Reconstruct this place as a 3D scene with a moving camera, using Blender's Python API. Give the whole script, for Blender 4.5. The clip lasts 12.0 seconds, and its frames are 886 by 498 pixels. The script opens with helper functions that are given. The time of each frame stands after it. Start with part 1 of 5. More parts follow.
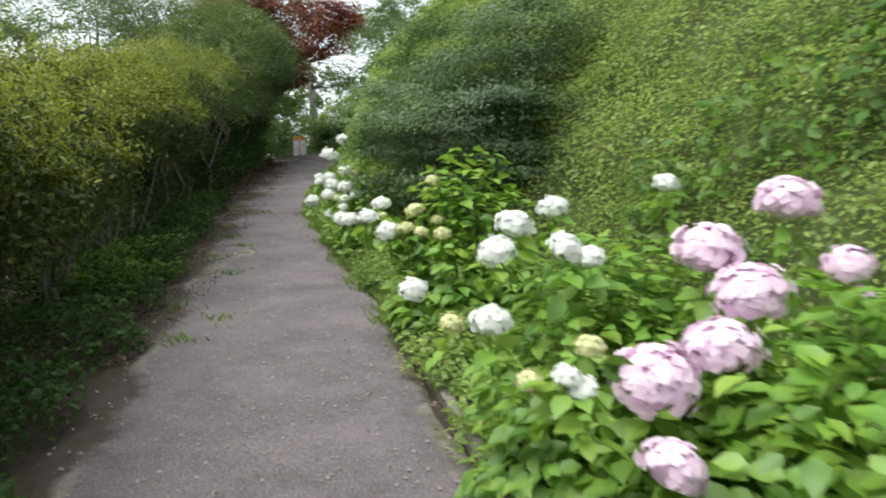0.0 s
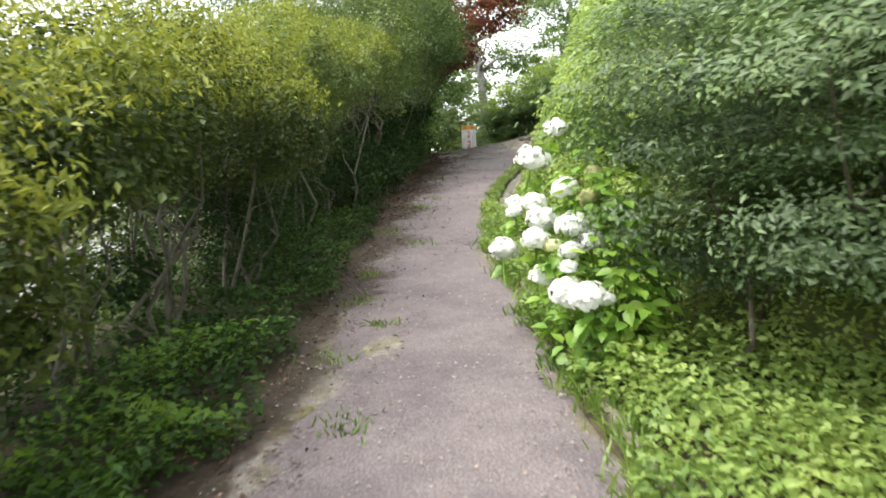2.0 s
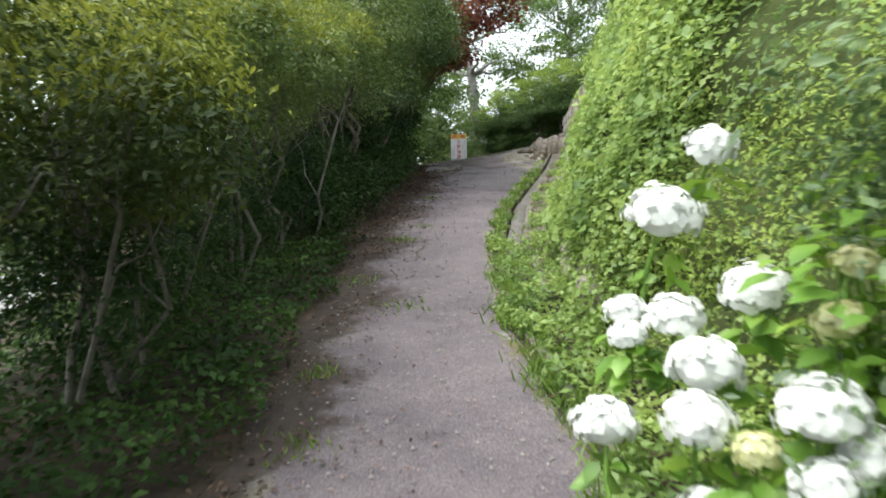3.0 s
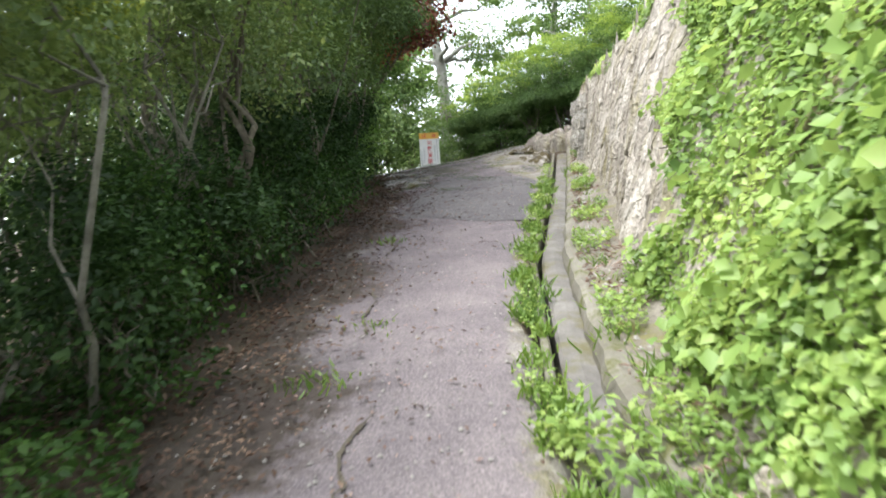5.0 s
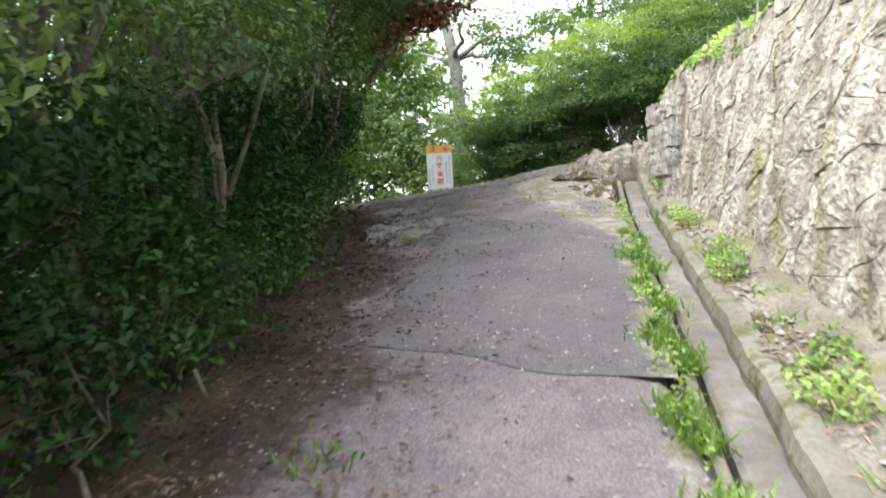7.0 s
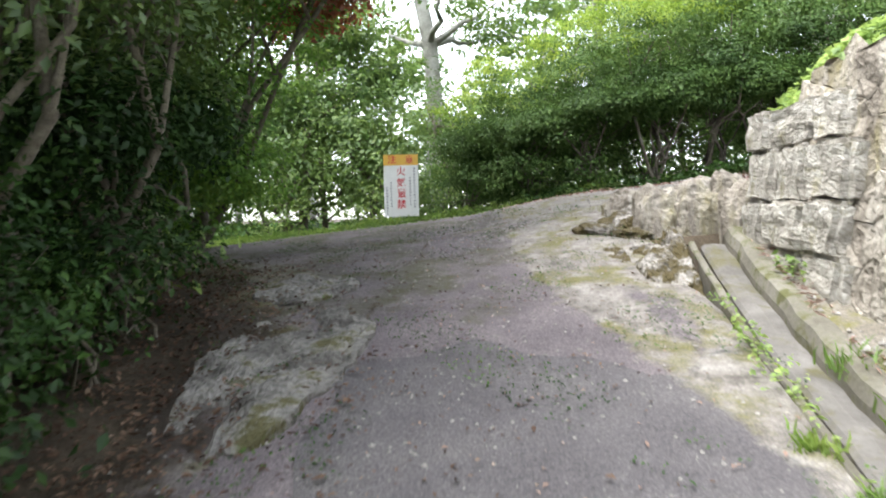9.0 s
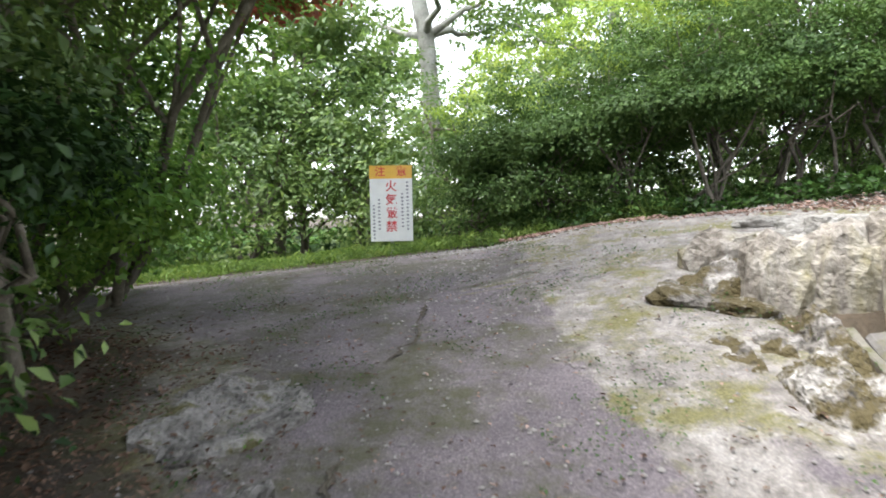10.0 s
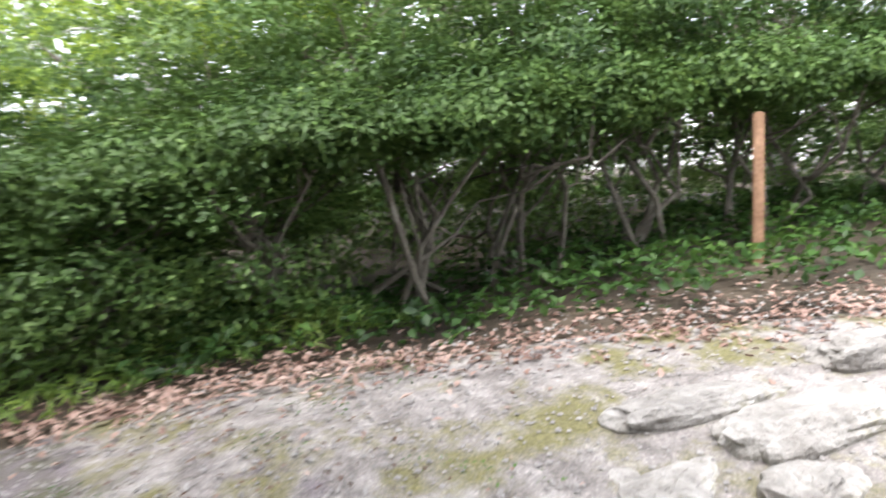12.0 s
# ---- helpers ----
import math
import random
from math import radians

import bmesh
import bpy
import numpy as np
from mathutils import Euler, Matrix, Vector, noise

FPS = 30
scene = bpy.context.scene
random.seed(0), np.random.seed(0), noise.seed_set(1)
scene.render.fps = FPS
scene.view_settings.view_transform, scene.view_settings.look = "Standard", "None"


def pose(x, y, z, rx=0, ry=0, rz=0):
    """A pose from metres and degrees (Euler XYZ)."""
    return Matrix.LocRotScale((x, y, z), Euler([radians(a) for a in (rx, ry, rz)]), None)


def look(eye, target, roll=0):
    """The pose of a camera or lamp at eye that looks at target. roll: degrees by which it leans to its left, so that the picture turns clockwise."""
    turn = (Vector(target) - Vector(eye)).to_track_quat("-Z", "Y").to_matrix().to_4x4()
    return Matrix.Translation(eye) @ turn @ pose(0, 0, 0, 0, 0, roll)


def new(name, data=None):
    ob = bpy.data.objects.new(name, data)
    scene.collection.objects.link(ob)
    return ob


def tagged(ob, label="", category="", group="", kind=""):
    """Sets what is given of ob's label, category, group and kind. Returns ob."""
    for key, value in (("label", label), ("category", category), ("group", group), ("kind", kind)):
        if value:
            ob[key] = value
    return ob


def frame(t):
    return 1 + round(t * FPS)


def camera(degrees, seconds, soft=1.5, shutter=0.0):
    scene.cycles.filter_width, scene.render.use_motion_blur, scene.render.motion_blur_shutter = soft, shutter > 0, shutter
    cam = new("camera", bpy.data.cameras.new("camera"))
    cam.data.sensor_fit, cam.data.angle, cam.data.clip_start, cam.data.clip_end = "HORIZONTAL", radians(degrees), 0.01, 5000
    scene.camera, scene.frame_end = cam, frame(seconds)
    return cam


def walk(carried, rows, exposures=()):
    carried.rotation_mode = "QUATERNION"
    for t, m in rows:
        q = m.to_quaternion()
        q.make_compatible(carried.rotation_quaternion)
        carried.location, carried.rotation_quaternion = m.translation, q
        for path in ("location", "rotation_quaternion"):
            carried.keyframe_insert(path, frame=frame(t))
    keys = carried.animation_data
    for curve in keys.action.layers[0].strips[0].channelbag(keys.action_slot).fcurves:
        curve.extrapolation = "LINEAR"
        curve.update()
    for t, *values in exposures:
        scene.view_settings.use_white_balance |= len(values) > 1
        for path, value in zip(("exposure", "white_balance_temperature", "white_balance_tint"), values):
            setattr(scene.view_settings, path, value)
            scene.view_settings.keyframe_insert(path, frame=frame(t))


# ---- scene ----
cam = camera(64.5, 12.0, soft=1.8, shutter=0.25)

PATH = [
    (0, (2.953, -9.663, -0.904), (3.065, -7.669, -1.011), -0.8),
    (0.5, (2.842, -8.743, -0.819), (2.687, -6.752, -0.924), -1.3),
    (1, (2.701, -7.783, -0.68), (2.414, -5.806, -0.76), -1.6),
    (1.5, (2.491, -6.653, -0.578), (2.151, -4.685, -0.694), -2.6),
    (2, (2.289, -5.464, -0.43), (1.925, -3.502, -0.564), -2.7),
    (2.5, (2.045, -4.242, -0.276), (1.7, -2.277, -0.409), -1.4),
    (3, (1.709, -2.913, -0.146), (1.4, -0.941, -0.26), -1.1),
    (3.2, (1.627, -2.476, -0.112), (1.316, -0.503, -0.207), -1.5),
    (4.8, (1.077, 1.349, 0.273), (0.834, 3.329, 0.128), -3.5),
    (5, (1.032, 1.808, 0.318), (0.798, 3.791, 0.202), -3.7),
    (5.5, (1.052, 2.927, 0.451), (0.778, 4.909, 0.457), -2.4),
    (6, (0.907, 3.952, 0.593), (0.631, 5.93, 0.482), -1.9),
    (6.5, (0.685, 4.99, 0.756), (0.41, 6.965, 0.604), -3.5),
    (7, (0.575, 5.942, 0.911), (0.308, 7.922, 0.811), -3.2),
    (7.2, (0.574, 6.316, 0.964), (0.31, 8.298, 0.911), -2.8),
    (8.8, (0.331, 9.535, 1.445), (0.167, 11.521, 1.27), -1.3),
    (9, (0.352, 9.864, 1.494), (0.147, 11.851, 1.38), -1.4),
    (9.5, (0.234, 10.918, 1.642), (0.017, 12.905, 1.579), -1.4),
    (10, (0.086, 11.834, 1.806), (-0.101, 13.822, 1.686), -1.2),
    (10.5, (-0.052, 12.736, 1.986), (-0.176, 14.728, 1.854), -1.5),
    (11, (-0.164, 13.729, 2.152), (0.021, 15.715, 2.015), -1.2),
    (11.5, (-0.152, 14.691, 2.348), (0.4, 16.605, 2.161), -2.5),
    (11.8, (-0.037, 15.225, 2.459), (0.768, 17.042, 2.24), -3.4),
    (12, (0.022, 15.605, 2.522), (1.102, 17.274, 2.305), -2.5),
]
walk(cam, [(t, look(e, g, r)) for t, e, g, r in PATH], exposures=[(0, 0.98, 6550, 3), (1, 1.43, 6550, 3), (2, 1.8, 6900, 6), (2.5, 2.1, 6400, 6), (3.1, 1.42, 6400, 6), (5, 2.1, 6400, 6), (5.5, 1.8, 6400, 6), (7, 2.3, 6400, 6), (8.8, 2.47, 6400, 6), (9.5, 2.13, 6400, 7), (10.1, 2.55, 6350, 8), (11, 2.43, 6350, 9), (12, 2.73, 6350, 12)])

# ---- light ----
world = bpy.data.worlds.new("sky")
scene.world = world
world.use_nodes = True
wn, wl = world.node_tree.nodes, world.node_tree.links
sky = wn.new("ShaderNodeTexSky")
sky.sky_type = "NISHITA"
sky.sun_disc = False
SUN_EL, SUN_AZ = radians(66), radians(-112)
sky.sun_elevation, sky.sun_rotation = SUN_EL, SUN_AZ
grey = wn.new("ShaderNodeHueSaturation")
grey.inputs["Saturation"].default_value = 0.25
wl.new(sky.outputs[0], grey.inputs["Color"])
wl.new(grey.outputs[0], wn["Background"].inputs["Color"])
wn["Background"].inputs["Strength"].default_value = 0.15
sun = new("sun", bpy.data.lights.new("sun", "SUN"))
sun.data.energy, sun.data.angle, sun.data.color = 2.0, radians(50), (1.0, 0.97, 0.92)
sun_way = Vector((math.sin(SUN_AZ) * math.cos(SUN_EL), math.cos(SUN_AZ) * math.cos(SUN_EL), math.sin(SUN_EL)))
sun.matrix_world = look(sun_way * 50, (0, 0, 0))

# ---- materials ----


def mat(name):
    m = bpy.data.materials.new(name)
    m.use_nodes = True
    m.node_tree.nodes.clear()
    return m, m.node_tree.nodes, m.node_tree.links


def ramp(n, stops):
    r = n.new("ShaderNodeValToRGB")
    while len(r.color_ramp.elements) < len(stops):
        r.color_ramp.elements.new(0.5)
    for e, (p, c) in zip(r.color_ramp.elements, stops):
        e.position, e.color = p, (*c, 1)
    return r


def noise_tex(n, l, scale, detail=4, rough=0.6, stretch=None):
    c = n.new("ShaderNodeTexCoord")
    t = n.new("ShaderNodeTexNoise")
    t.inputs["Scale"].default_value, t.inputs["Detail"].default_value, t.inputs["Roughness"].default_value = scale, detail, rough
    if stretch:
        mp = n.new("ShaderNodeMapping")
        mp.inputs["Scale"].default_value = stretch
        l.new(c.outputs["Object"], mp.inputs[0])
        l.new(mp.outputs[0], t.inputs["Vector"])
    else:
        l.new(c.outputs["Object"], t.inputs["Vector"])
    return t


def surface(name, big, fine, rough=0.9, scale_big=1.2, scale_fine=40, bump=0.3, depth=0.01, mixing=0.5, random_object=0.0, spots=None, stretch=None):
    """A rough mineral or wooden surface: broad stains, fine grain, relief."""
    m, n, l = mat(name)
    a = noise_tex(n, l, scale_big, 6, 0.6, stretch)
    b = noise_tex(n, l, scale_fine, 3)
    ra, rb = ramp(n, big), ramp(n, fine)
    l.new(a.outputs[0], ra.inputs[0])
    l.new(b.outputs[0], rb.inputs[0])
    mix = n.new("ShaderNodeMix")
    mix.data_type, mix.blend_type = "RGBA", "MULTIPLY"
    mix.inputs[0].default_value = mixing
    l.new(ra.outputs[0], mix.inputs[6])
    l.new(rb.outputs[0], mix.inputs[7])
    out = mix.outputs[2]
    if spots:
        scale, lo, hi, colour = spots
        s = noise_tex(n, l, scale, 5, 0.7, stretch)
        rs = ramp(n, [(lo, (0, 0, 0)), (hi, (1, 1, 1))])
        l.new(s.outputs[0], rs.inputs[0])
        mx = n.new("ShaderNodeMix")
        mx.data_type = "RGBA"
        l.new(rs.outputs[0], mx.inputs[0])
        l.new(out, mx.inputs[6])
        mx.inputs[7].default_value = (*colour, 1)
        out = mx.outputs[2]
    if random_object:
        oi = n.new("ShaderNodeObjectInfo")
        mr = n.new("ShaderNodeMapRange")
        mr.inputs[3].default_value, mr.inputs[4].default_value = 1 - random_object, 1 + random_object
        l.new(oi.outputs["Random"], mr.inputs[0])
        hv = n.new("ShaderNodeHueSaturation")
        l.new(mr.outputs[0], hv.inputs["Value"])
        l.new(out, hv.inputs["Color"])
        out = hv.outputs[0]
    p = n.new("ShaderNodeBsdfPrincipled")
    p.inputs["Roughness"].default_value = rough
    p.inputs["Specular IOR Level"].default_value = 0.25
    l.new(out, p.inputs["Base Color"])
    add = n.new("ShaderNodeMath")
    l.new(a.outputs[0], add.inputs[0])
    l.new(b.outputs[0], add.inputs[1])
    bp = n.new("ShaderNodeBump")
    bp.inputs["Strength"].default_value, bp.inputs["Distance"].default_value = bump, depth
    l.new(add.outputs[0], bp.inputs["Height"])
    l.new(bp.outputs[0], p.inputs["Normal"])
    o = n.new("ShaderNodeOutputMaterial")
    l.new(p.outputs[0], o.inputs[0])
    return m


def leafy(name, dark, mid, light, gloss=0.08, through_light=0.35, patch=1.5):
    """Leaves: each of its own shade, with broad patches over the plant; thin, so light comes through."""
    m, n, l = mat(name)
    geo = n.new("ShaderNodeNewGeometry")
    t = noise_tex(n, l, patch, 3)
    add = n.new("ShaderNodeMath")
    add.operation = "MULTIPLY_ADD"
    l.new(geo.outputs["Random Per Island"], add.inputs[0])
    add.inputs[1].default_value = 0.34
    sub = n.new("ShaderNodeMath")
    sub.operation = "MULTIPLY_ADD"
    l.new(t.outputs[0], sub.inputs[0])
    sub.inputs[1].default_value, sub.inputs[2].default_value = 1.7, -0.52
    l.new(sub.outputs[0], add.inputs[2])
    r = ramp(n, [(0.05, dark), (0.5, mid), (0.95, light)])
    l.new(add.outputs[0], r.inputs[0])
    d = n.new("ShaderNodeBsdfDiffuse")
    tr = n.new("ShaderNodeBsdfTranslucent")
    g = n.new("ShaderNodeBsdfGlossy")
    g.inputs["Roughness"].default_value = 0.5
    hs = n.new("ShaderNodeHueSaturation")
    hs.inputs["Hue"].default_value, hs.inputs["Value"].default_value = 0.485, 1.25
    l.new(r.outputs[0], d.inputs[0])
    l.new(r.outputs[0], hs.inputs["Color"])
    l.new(hs.outputs[0], tr.inputs[0])
    m1, m2 = n.new("ShaderNodeMixShader"), n.new("ShaderNodeMixShader")
    m1.inputs[0].default_value = through_light
    m2.inputs[0].default_value = gloss
    l.new(d.outputs[0], m1.inputs[1])
    l.new(tr.outputs[0], m1.inputs[2])
    l.new(m1.outputs[0], m2.inputs[1])
    l.new(g.outputs[0], m2.inputs[2])
    o = n.new("ShaderNodeOutputMaterial")
    l.new(m2.outputs[0], o.inputs[0])
    return m


def paint(name, colour, rough=0.5, metal=0.0, wear=0.12, scale=9):
    m, n, l = mat(name)
    t = noise_tex(n, l, scale, 6)
    r = ramp(n, [(0.3, tuple(c * (1 - wear) for c in colour)), (0.7, colour)])
    l.new(t.outputs[0], r.inputs[0])
    p = n.new("ShaderNodeBsdfPrincipled")
    p.inputs["Roughness"].default_value, p.inputs["Metallic"].default_value = rough, metal
    l.new(r.outputs[0], p.inputs["Base Color"])
    o = n.new("ShaderNodeOutputMaterial")
    l.new(p.outputs[0], o.inputs[0])
    return m


SOIL = surface("soil", [(0.3, (0.025, 0.02, 0.014)), (0.55, (0.065, 0.05, 0.035)), (0.75, (0.12, 0.09, 0.063))], [(0.3, (0.5, 0.5, 0.5)), (0.7, (1, 1, 1))], scale_big=1.5, scale_fine=30, bump=0.6, depth=0.03)


def paving(name, stone_dark, stone_mid, stone_light):
    """Asphalt with pale chippings, fine cracks, and earth and moss lying where the cover says."""
    m, n, l = mat(name)
    big, fine, chips = noise_tex(n, l, 1.6, 9, 0.7), noise_tex(n, l, 85, 4, 0.7), noise_tex(n, l, 28, 3)
    rb = ramp(n, [(0.3, stone_dark), (0.5, stone_mid), (0.72, stone_light)])
    rf = ramp(n, [(0.34, (0.5, 0.5, 0.51)), (0.52, (0.88, 0.88, 0.88)), (0.68, (1.5, 1.47, 1.44))])
    l.new(big.outputs[0], rb.inputs[0])
    l.new(fine.outputs[0], rf.inputs[0])
    asphalt = n.new("ShaderNodeMix")
    asphalt.data_type, asphalt.blend_type = "RGBA", "MULTIPLY"
    asphalt.inputs[0].default_value = 0.85
    l.new(rb.outputs[0], asphalt.inputs[6])
    l.new(rf.outputs[0], asphalt.inputs[7])
    earth_n, moss_n = noise_tex(n, l, 7, 6, 0.7), noise_tex(n, l, 2.6, 5, 0.7)
    earth = ramp(n, [(0.32, (0.12, 0.105, 0.096)), (0.5, (0.235, 0.213, 0.197)), (0.68, (0.36, 0.335, 0.315))])
    l.new(earth_n.outputs[0], earth.inputs[0])
    moss = ramp(n, [(0.47, (0, 0, 0)), (0.61, (1, 1, 1))])
    l.new(moss_n.outputs[0], moss.inputs[0])
    mossy = n.new("ShaderNodeMix")
    mossy.data_type = "RGBA"
    l.new(moss.outputs[0], mossy.inputs[0])
    l.new(earth.outputs[0], mossy.inputs[6])
    mossy.inputs[7].default_value = (0.155, 0.142, 0.062, 1)
    dirty = n.new("ShaderNodeMix")
    dirty.data_type, dirty.blend_type = "RGBA", "MULTIPLY"
    dirty.inputs[0].default_value = 0.7
    l.new(mossy.outputs[2], dirty.inputs[6])
    l.new(rf.outputs[0], dirty.inputs[7])
    at = n.new("ShaderNodeAttribute")
    at.attribute_name = "earth_cover"
    edge = noise_tex(n, l, 4.5, 7, 0.75)
    sum1 = n.new("ShaderNodeMath")
    l.new(at.outputs["Fac"], sum1.inputs[0])
    l.new(edge.outputs[0], sum1.inputs[1])
    fac = ramp(n, [(0.78, (0, 0, 0)), (0.95, (0.95, 0.95, 0.95))])
    l.new(sum1.outputs[0], fac.inputs[0])
    mix = n.new("ShaderNodeMix")
    mix.data_type = "RGBA"
    l.new(fac.outputs[0], mix.inputs[0])
    l.new(asphalt.outputs[2], mix.inputs[6])
    l.new(dirty.outputs[2], mix.inputs[7])
    # Dark mould at the left edge, with the trees' shade in the same colour.
    mould_shade_at = n.new("ShaderNodeAttribute")
    mould_shade_at.attribute_name = "mould_and_shade"
    sum2 = n.new("ShaderNodeMath")
    l.new(mould_shade_at.outputs["Fac"], sum2.inputs[0])
    l.new(earth_n.outputs[0], sum2.inputs[1])
    fac2 = ramp(n, [(0.7, (0, 0, 0)), (0.98, (0.92, 0.92, 0.92))])
    l.new(sum2.outputs[0], fac2.inputs[0])
    mould_shade = n.new("ShaderNodeMix")
    mould_shade.data_type = "RGBA"
    l.new(fac2.outputs[0], mould_shade.inputs[0])
    l.new(mix.outputs[2], mould_shade.inputs[6])
    mould_shade.inputs[7].default_value = (0.046, 0.035, 0.028, 1)
    mix = mould_shade
    green_at = n.new("ShaderNodeAttribute")
    green_at.attribute_name = "moss_cover"
    sum3 = n.new("ShaderNodeMath")
    l.new(green_at.outputs["Fac"], sum3.inputs[0])
    l.new(noise_tex(n, l, 1.9, 7, 0.75).outputs[0], sum3.inputs[1])
    fac3 = ramp(n, [(0.53, (0, 0, 0)), (0.61, (0.8, 0.8, 0.8))])
    half = n.new("ShaderNodeMath")
    half.operation = "MULTIPLY"
    half.inputs[1].default_value = 0.5
    l.new(sum3.outputs[0], half.inputs[0])
    l.new(half.outputs[0], fac3.inputs[0])
    green = n.new("ShaderNodeMix")
    green.data_type = "RGBA"
    l.new(fac3.outputs[0], green.inputs[0])
    l.new(mix.outputs[2], green.inputs[6])
    green.inputs[7].default_value = (0.07, 0.072, 0.034, 1)
    mix = green
    p = n.new("ShaderNodeBsdfPrincipled")
    p.inputs["Roughness"].default_value = 0.88
    p.inputs["Specular IOR Level"].default_value = 0.25
    l.new(mix.outputs[2], p.inputs["Base Color"])
    h = n.new("ShaderNodeMath")
    l.new(fine.outputs[0], h.inputs[0])
    h2 = n.new("ShaderNodeMath")
    h2.operation = "MULTIPLY_ADD"
    h2.inputs[1].default_value = 2.5
    l.new(chips.outputs[0], h2.inputs[0])
    l.new(fac.outputs[0], h2.inputs[2])
    l.new(h2.outputs[0], h.inputs[1])
    bp = n.new("ShaderNodeBump")
    bp.inputs["Strength"].default_value, bp.inputs["Distance"].default_value = 0.6, 0.01
    l.new(h.outputs[0], bp.inputs["Height"])
    l.new(bp.outputs[0], p.inputs["Normal"])
    o = n.new("ShaderNodeOutputMaterial")
    l.new(p.outputs[0], o.inputs[0])
    return m


ASPHALT = paving("asphalt", (0.11, 0.095, 0.104), (0.162, 0.138, 0.149), (0.218, 0.187, 0.193))
ASPHALT_NEW = paving("asphalt_patch", (0.085, 0.077, 0.084), (0.118, 0.108, 0.115), (0.15, 0.138, 0.141))
STONE = surface("wall_stone", [(0.28, (0.13, 0.11, 0.092)), (0.45, (0.265, 0.235, 0.205)), (0.62, (0.405, 0.372, 0.335)), (0.78, (0.51, 0.485, 0.45))], [(0.3, (0.5, 0.48, 0.46)), (0.6, (1.1, 1.1, 1.1))], scale_big=4.5, scale_fine=24, bump=1.0, depth=0.03, mixing=0.75, random_object=0.09, spots=(3.0, 0.5, 0.68, (0.2, 0.175, 0.1)), stretch=(1, 1, 0.36))
BLOCK = surface("block_stone", [(0.3, (0.2, 0.18, 0.16)), (0.48, (0.37, 0.345, 0.315)), (0.7, (0.54, 0.52, 0.49))], [(0.3, (0.6, 0.59, 0.57)), (0.62, (1.1, 1.1, 1.1))], scale_big=3, scale_fine=14, bump=0.9, depth=0.03, random_object=0.12, spots=(2.2, 0.54, 0.68, (0.2, 0.18, 0.11)))
ROCK = surface("mossy_rock", [(0.32, (0.085, 0.075, 0.066)), (0.48, (0.2, 0.18, 0.165)), (0.58, (0.36, 0.335, 0.315)), (0.7, (0.5, 0.47, 0.45))], [(0.3, (0.4, 0.4, 0.38)), (0.62, (1.1, 1.1, 1.1))], scale_big=5.5, scale_fine=22, bump=1.0, depth=0.05, mixing=0.8, random_object=0.12, spots=(5.0, 0.44, 0.53, (0.088, 0.07, 0.034)))
SLAB = surface("old_paving", [(0.3, (0.08, 0.072, 0.066)), (0.48, (0.18, 0.168, 0.157)), (0.66, (0.32, 0.305, 0.29))], [(0.3, (0.45, 0.45, 0.45)), (0.62, (1.15, 1.15, 1.15))], scale_big=4, scale_fine=28, bump=1.0, depth=0.03, mixing=0.8, spots=(4, 0.54, 0.64, (0.1, 0.092, 0.045)))
PALE = surface("pale_stone", [(0.3, (0.17, 0.155, 0.14)), (0.5, (0.29, 0.272, 0.25)), (0.7, (0.4, 0.38, 0.355))], [(0.3, (0.6, 0.6, 0.6)), (0.65, (1.1, 1.1, 1.1))], scale_big=5, scale_fine=24, bump=1.0, depth=0.03, random_object=0.1, spots=(4.2, 0.56, 0.68, (0.2, 0.185, 0.12)))
MORTAR = surface("dark_joint", [(0.3, (0.06, 0.05, 0.04)), (0.7, (0.14, 0.12, 0.09))], [(0.3, (0.6, 0.6, 0.6)), (0.7, (1, 1, 1))], scale_big=4, bump=0.8, depth=0.03)
CONCRETE = surface("old_concrete", [(0.3, (0.1, 0.09, 0.07)), (0.55, (0.19, 0.175, 0.15)), (0.75, (0.29, 0.27, 0.24))], [(0.3, (0.6, 0.6, 0.6)), (0.7, (1.05, 1.05, 1.05))], scale_big=2.5, scale_fine=45, bump=0.5, depth=0.01, spots=(5, 0.5, 0.62, (0.085, 0.085, 0.035)))
STRIP = surface("worn_concrete", [(0.3, (0.1, 0.092, 0.085)), (0.55, (0.165, 0.152, 0.145)), (0.75, (0.25, 0.235, 0.225))], [(0.3, (0.6, 0.6, 0.6)), (0.7, (1.05, 1.05, 1.05))], scale_big=3, scale_fine=50, bump=0.5, depth=0.01, spots=(4, 0.5, 0.64, (0.11, 0.1, 0.055)))
LANE = surface("lane_concrete", [(0.3, (0.2, 0.2, 0.2)), (0.7, (0.33, 0.33, 0.32))], [(0.3, (0.8, 0.8, 0.8)), (0.7, (1, 1, 1))], scale_big=1.5, scale_fine=40, bump=0.3)
BARK = surface("grey_bark", [(0.3, (0.06, 0.05, 0.04)), (0.55, (0.15, 0.13, 0.1)), (0.75, (0.26, 0.235, 0.2))], [(0.3, (0.5, 0.5, 0.5)), (0.7, (1.1, 1.1, 1.1))], scale_big=6, scale_fine=40, bump=0.8, depth=0.015)
BARK_HEDGE = surface("hedge_bark", [(0.3, (0.08, 0.075, 0.06)), (0.6, (0.2, 0.185, 0.155))], [(0.3, (0.5, 0.5, 0.5)), (0.7, (1.1, 1.1, 1.1))], scale_big=7, scale_fine=40, bump=0.8, depth=0.015)
BARK_PALE = surface("pale_bark", [(0.35, (0.2, 0.19, 0.17)), (0.6, (0.42, 0.41, 0.38))], [(0.3, (0.6, 0.6, 0.6)), (0.7, (1.1, 1.1, 1.1))], scale_big=3, scale_fine=30, bump=0.6, depth=0.02)
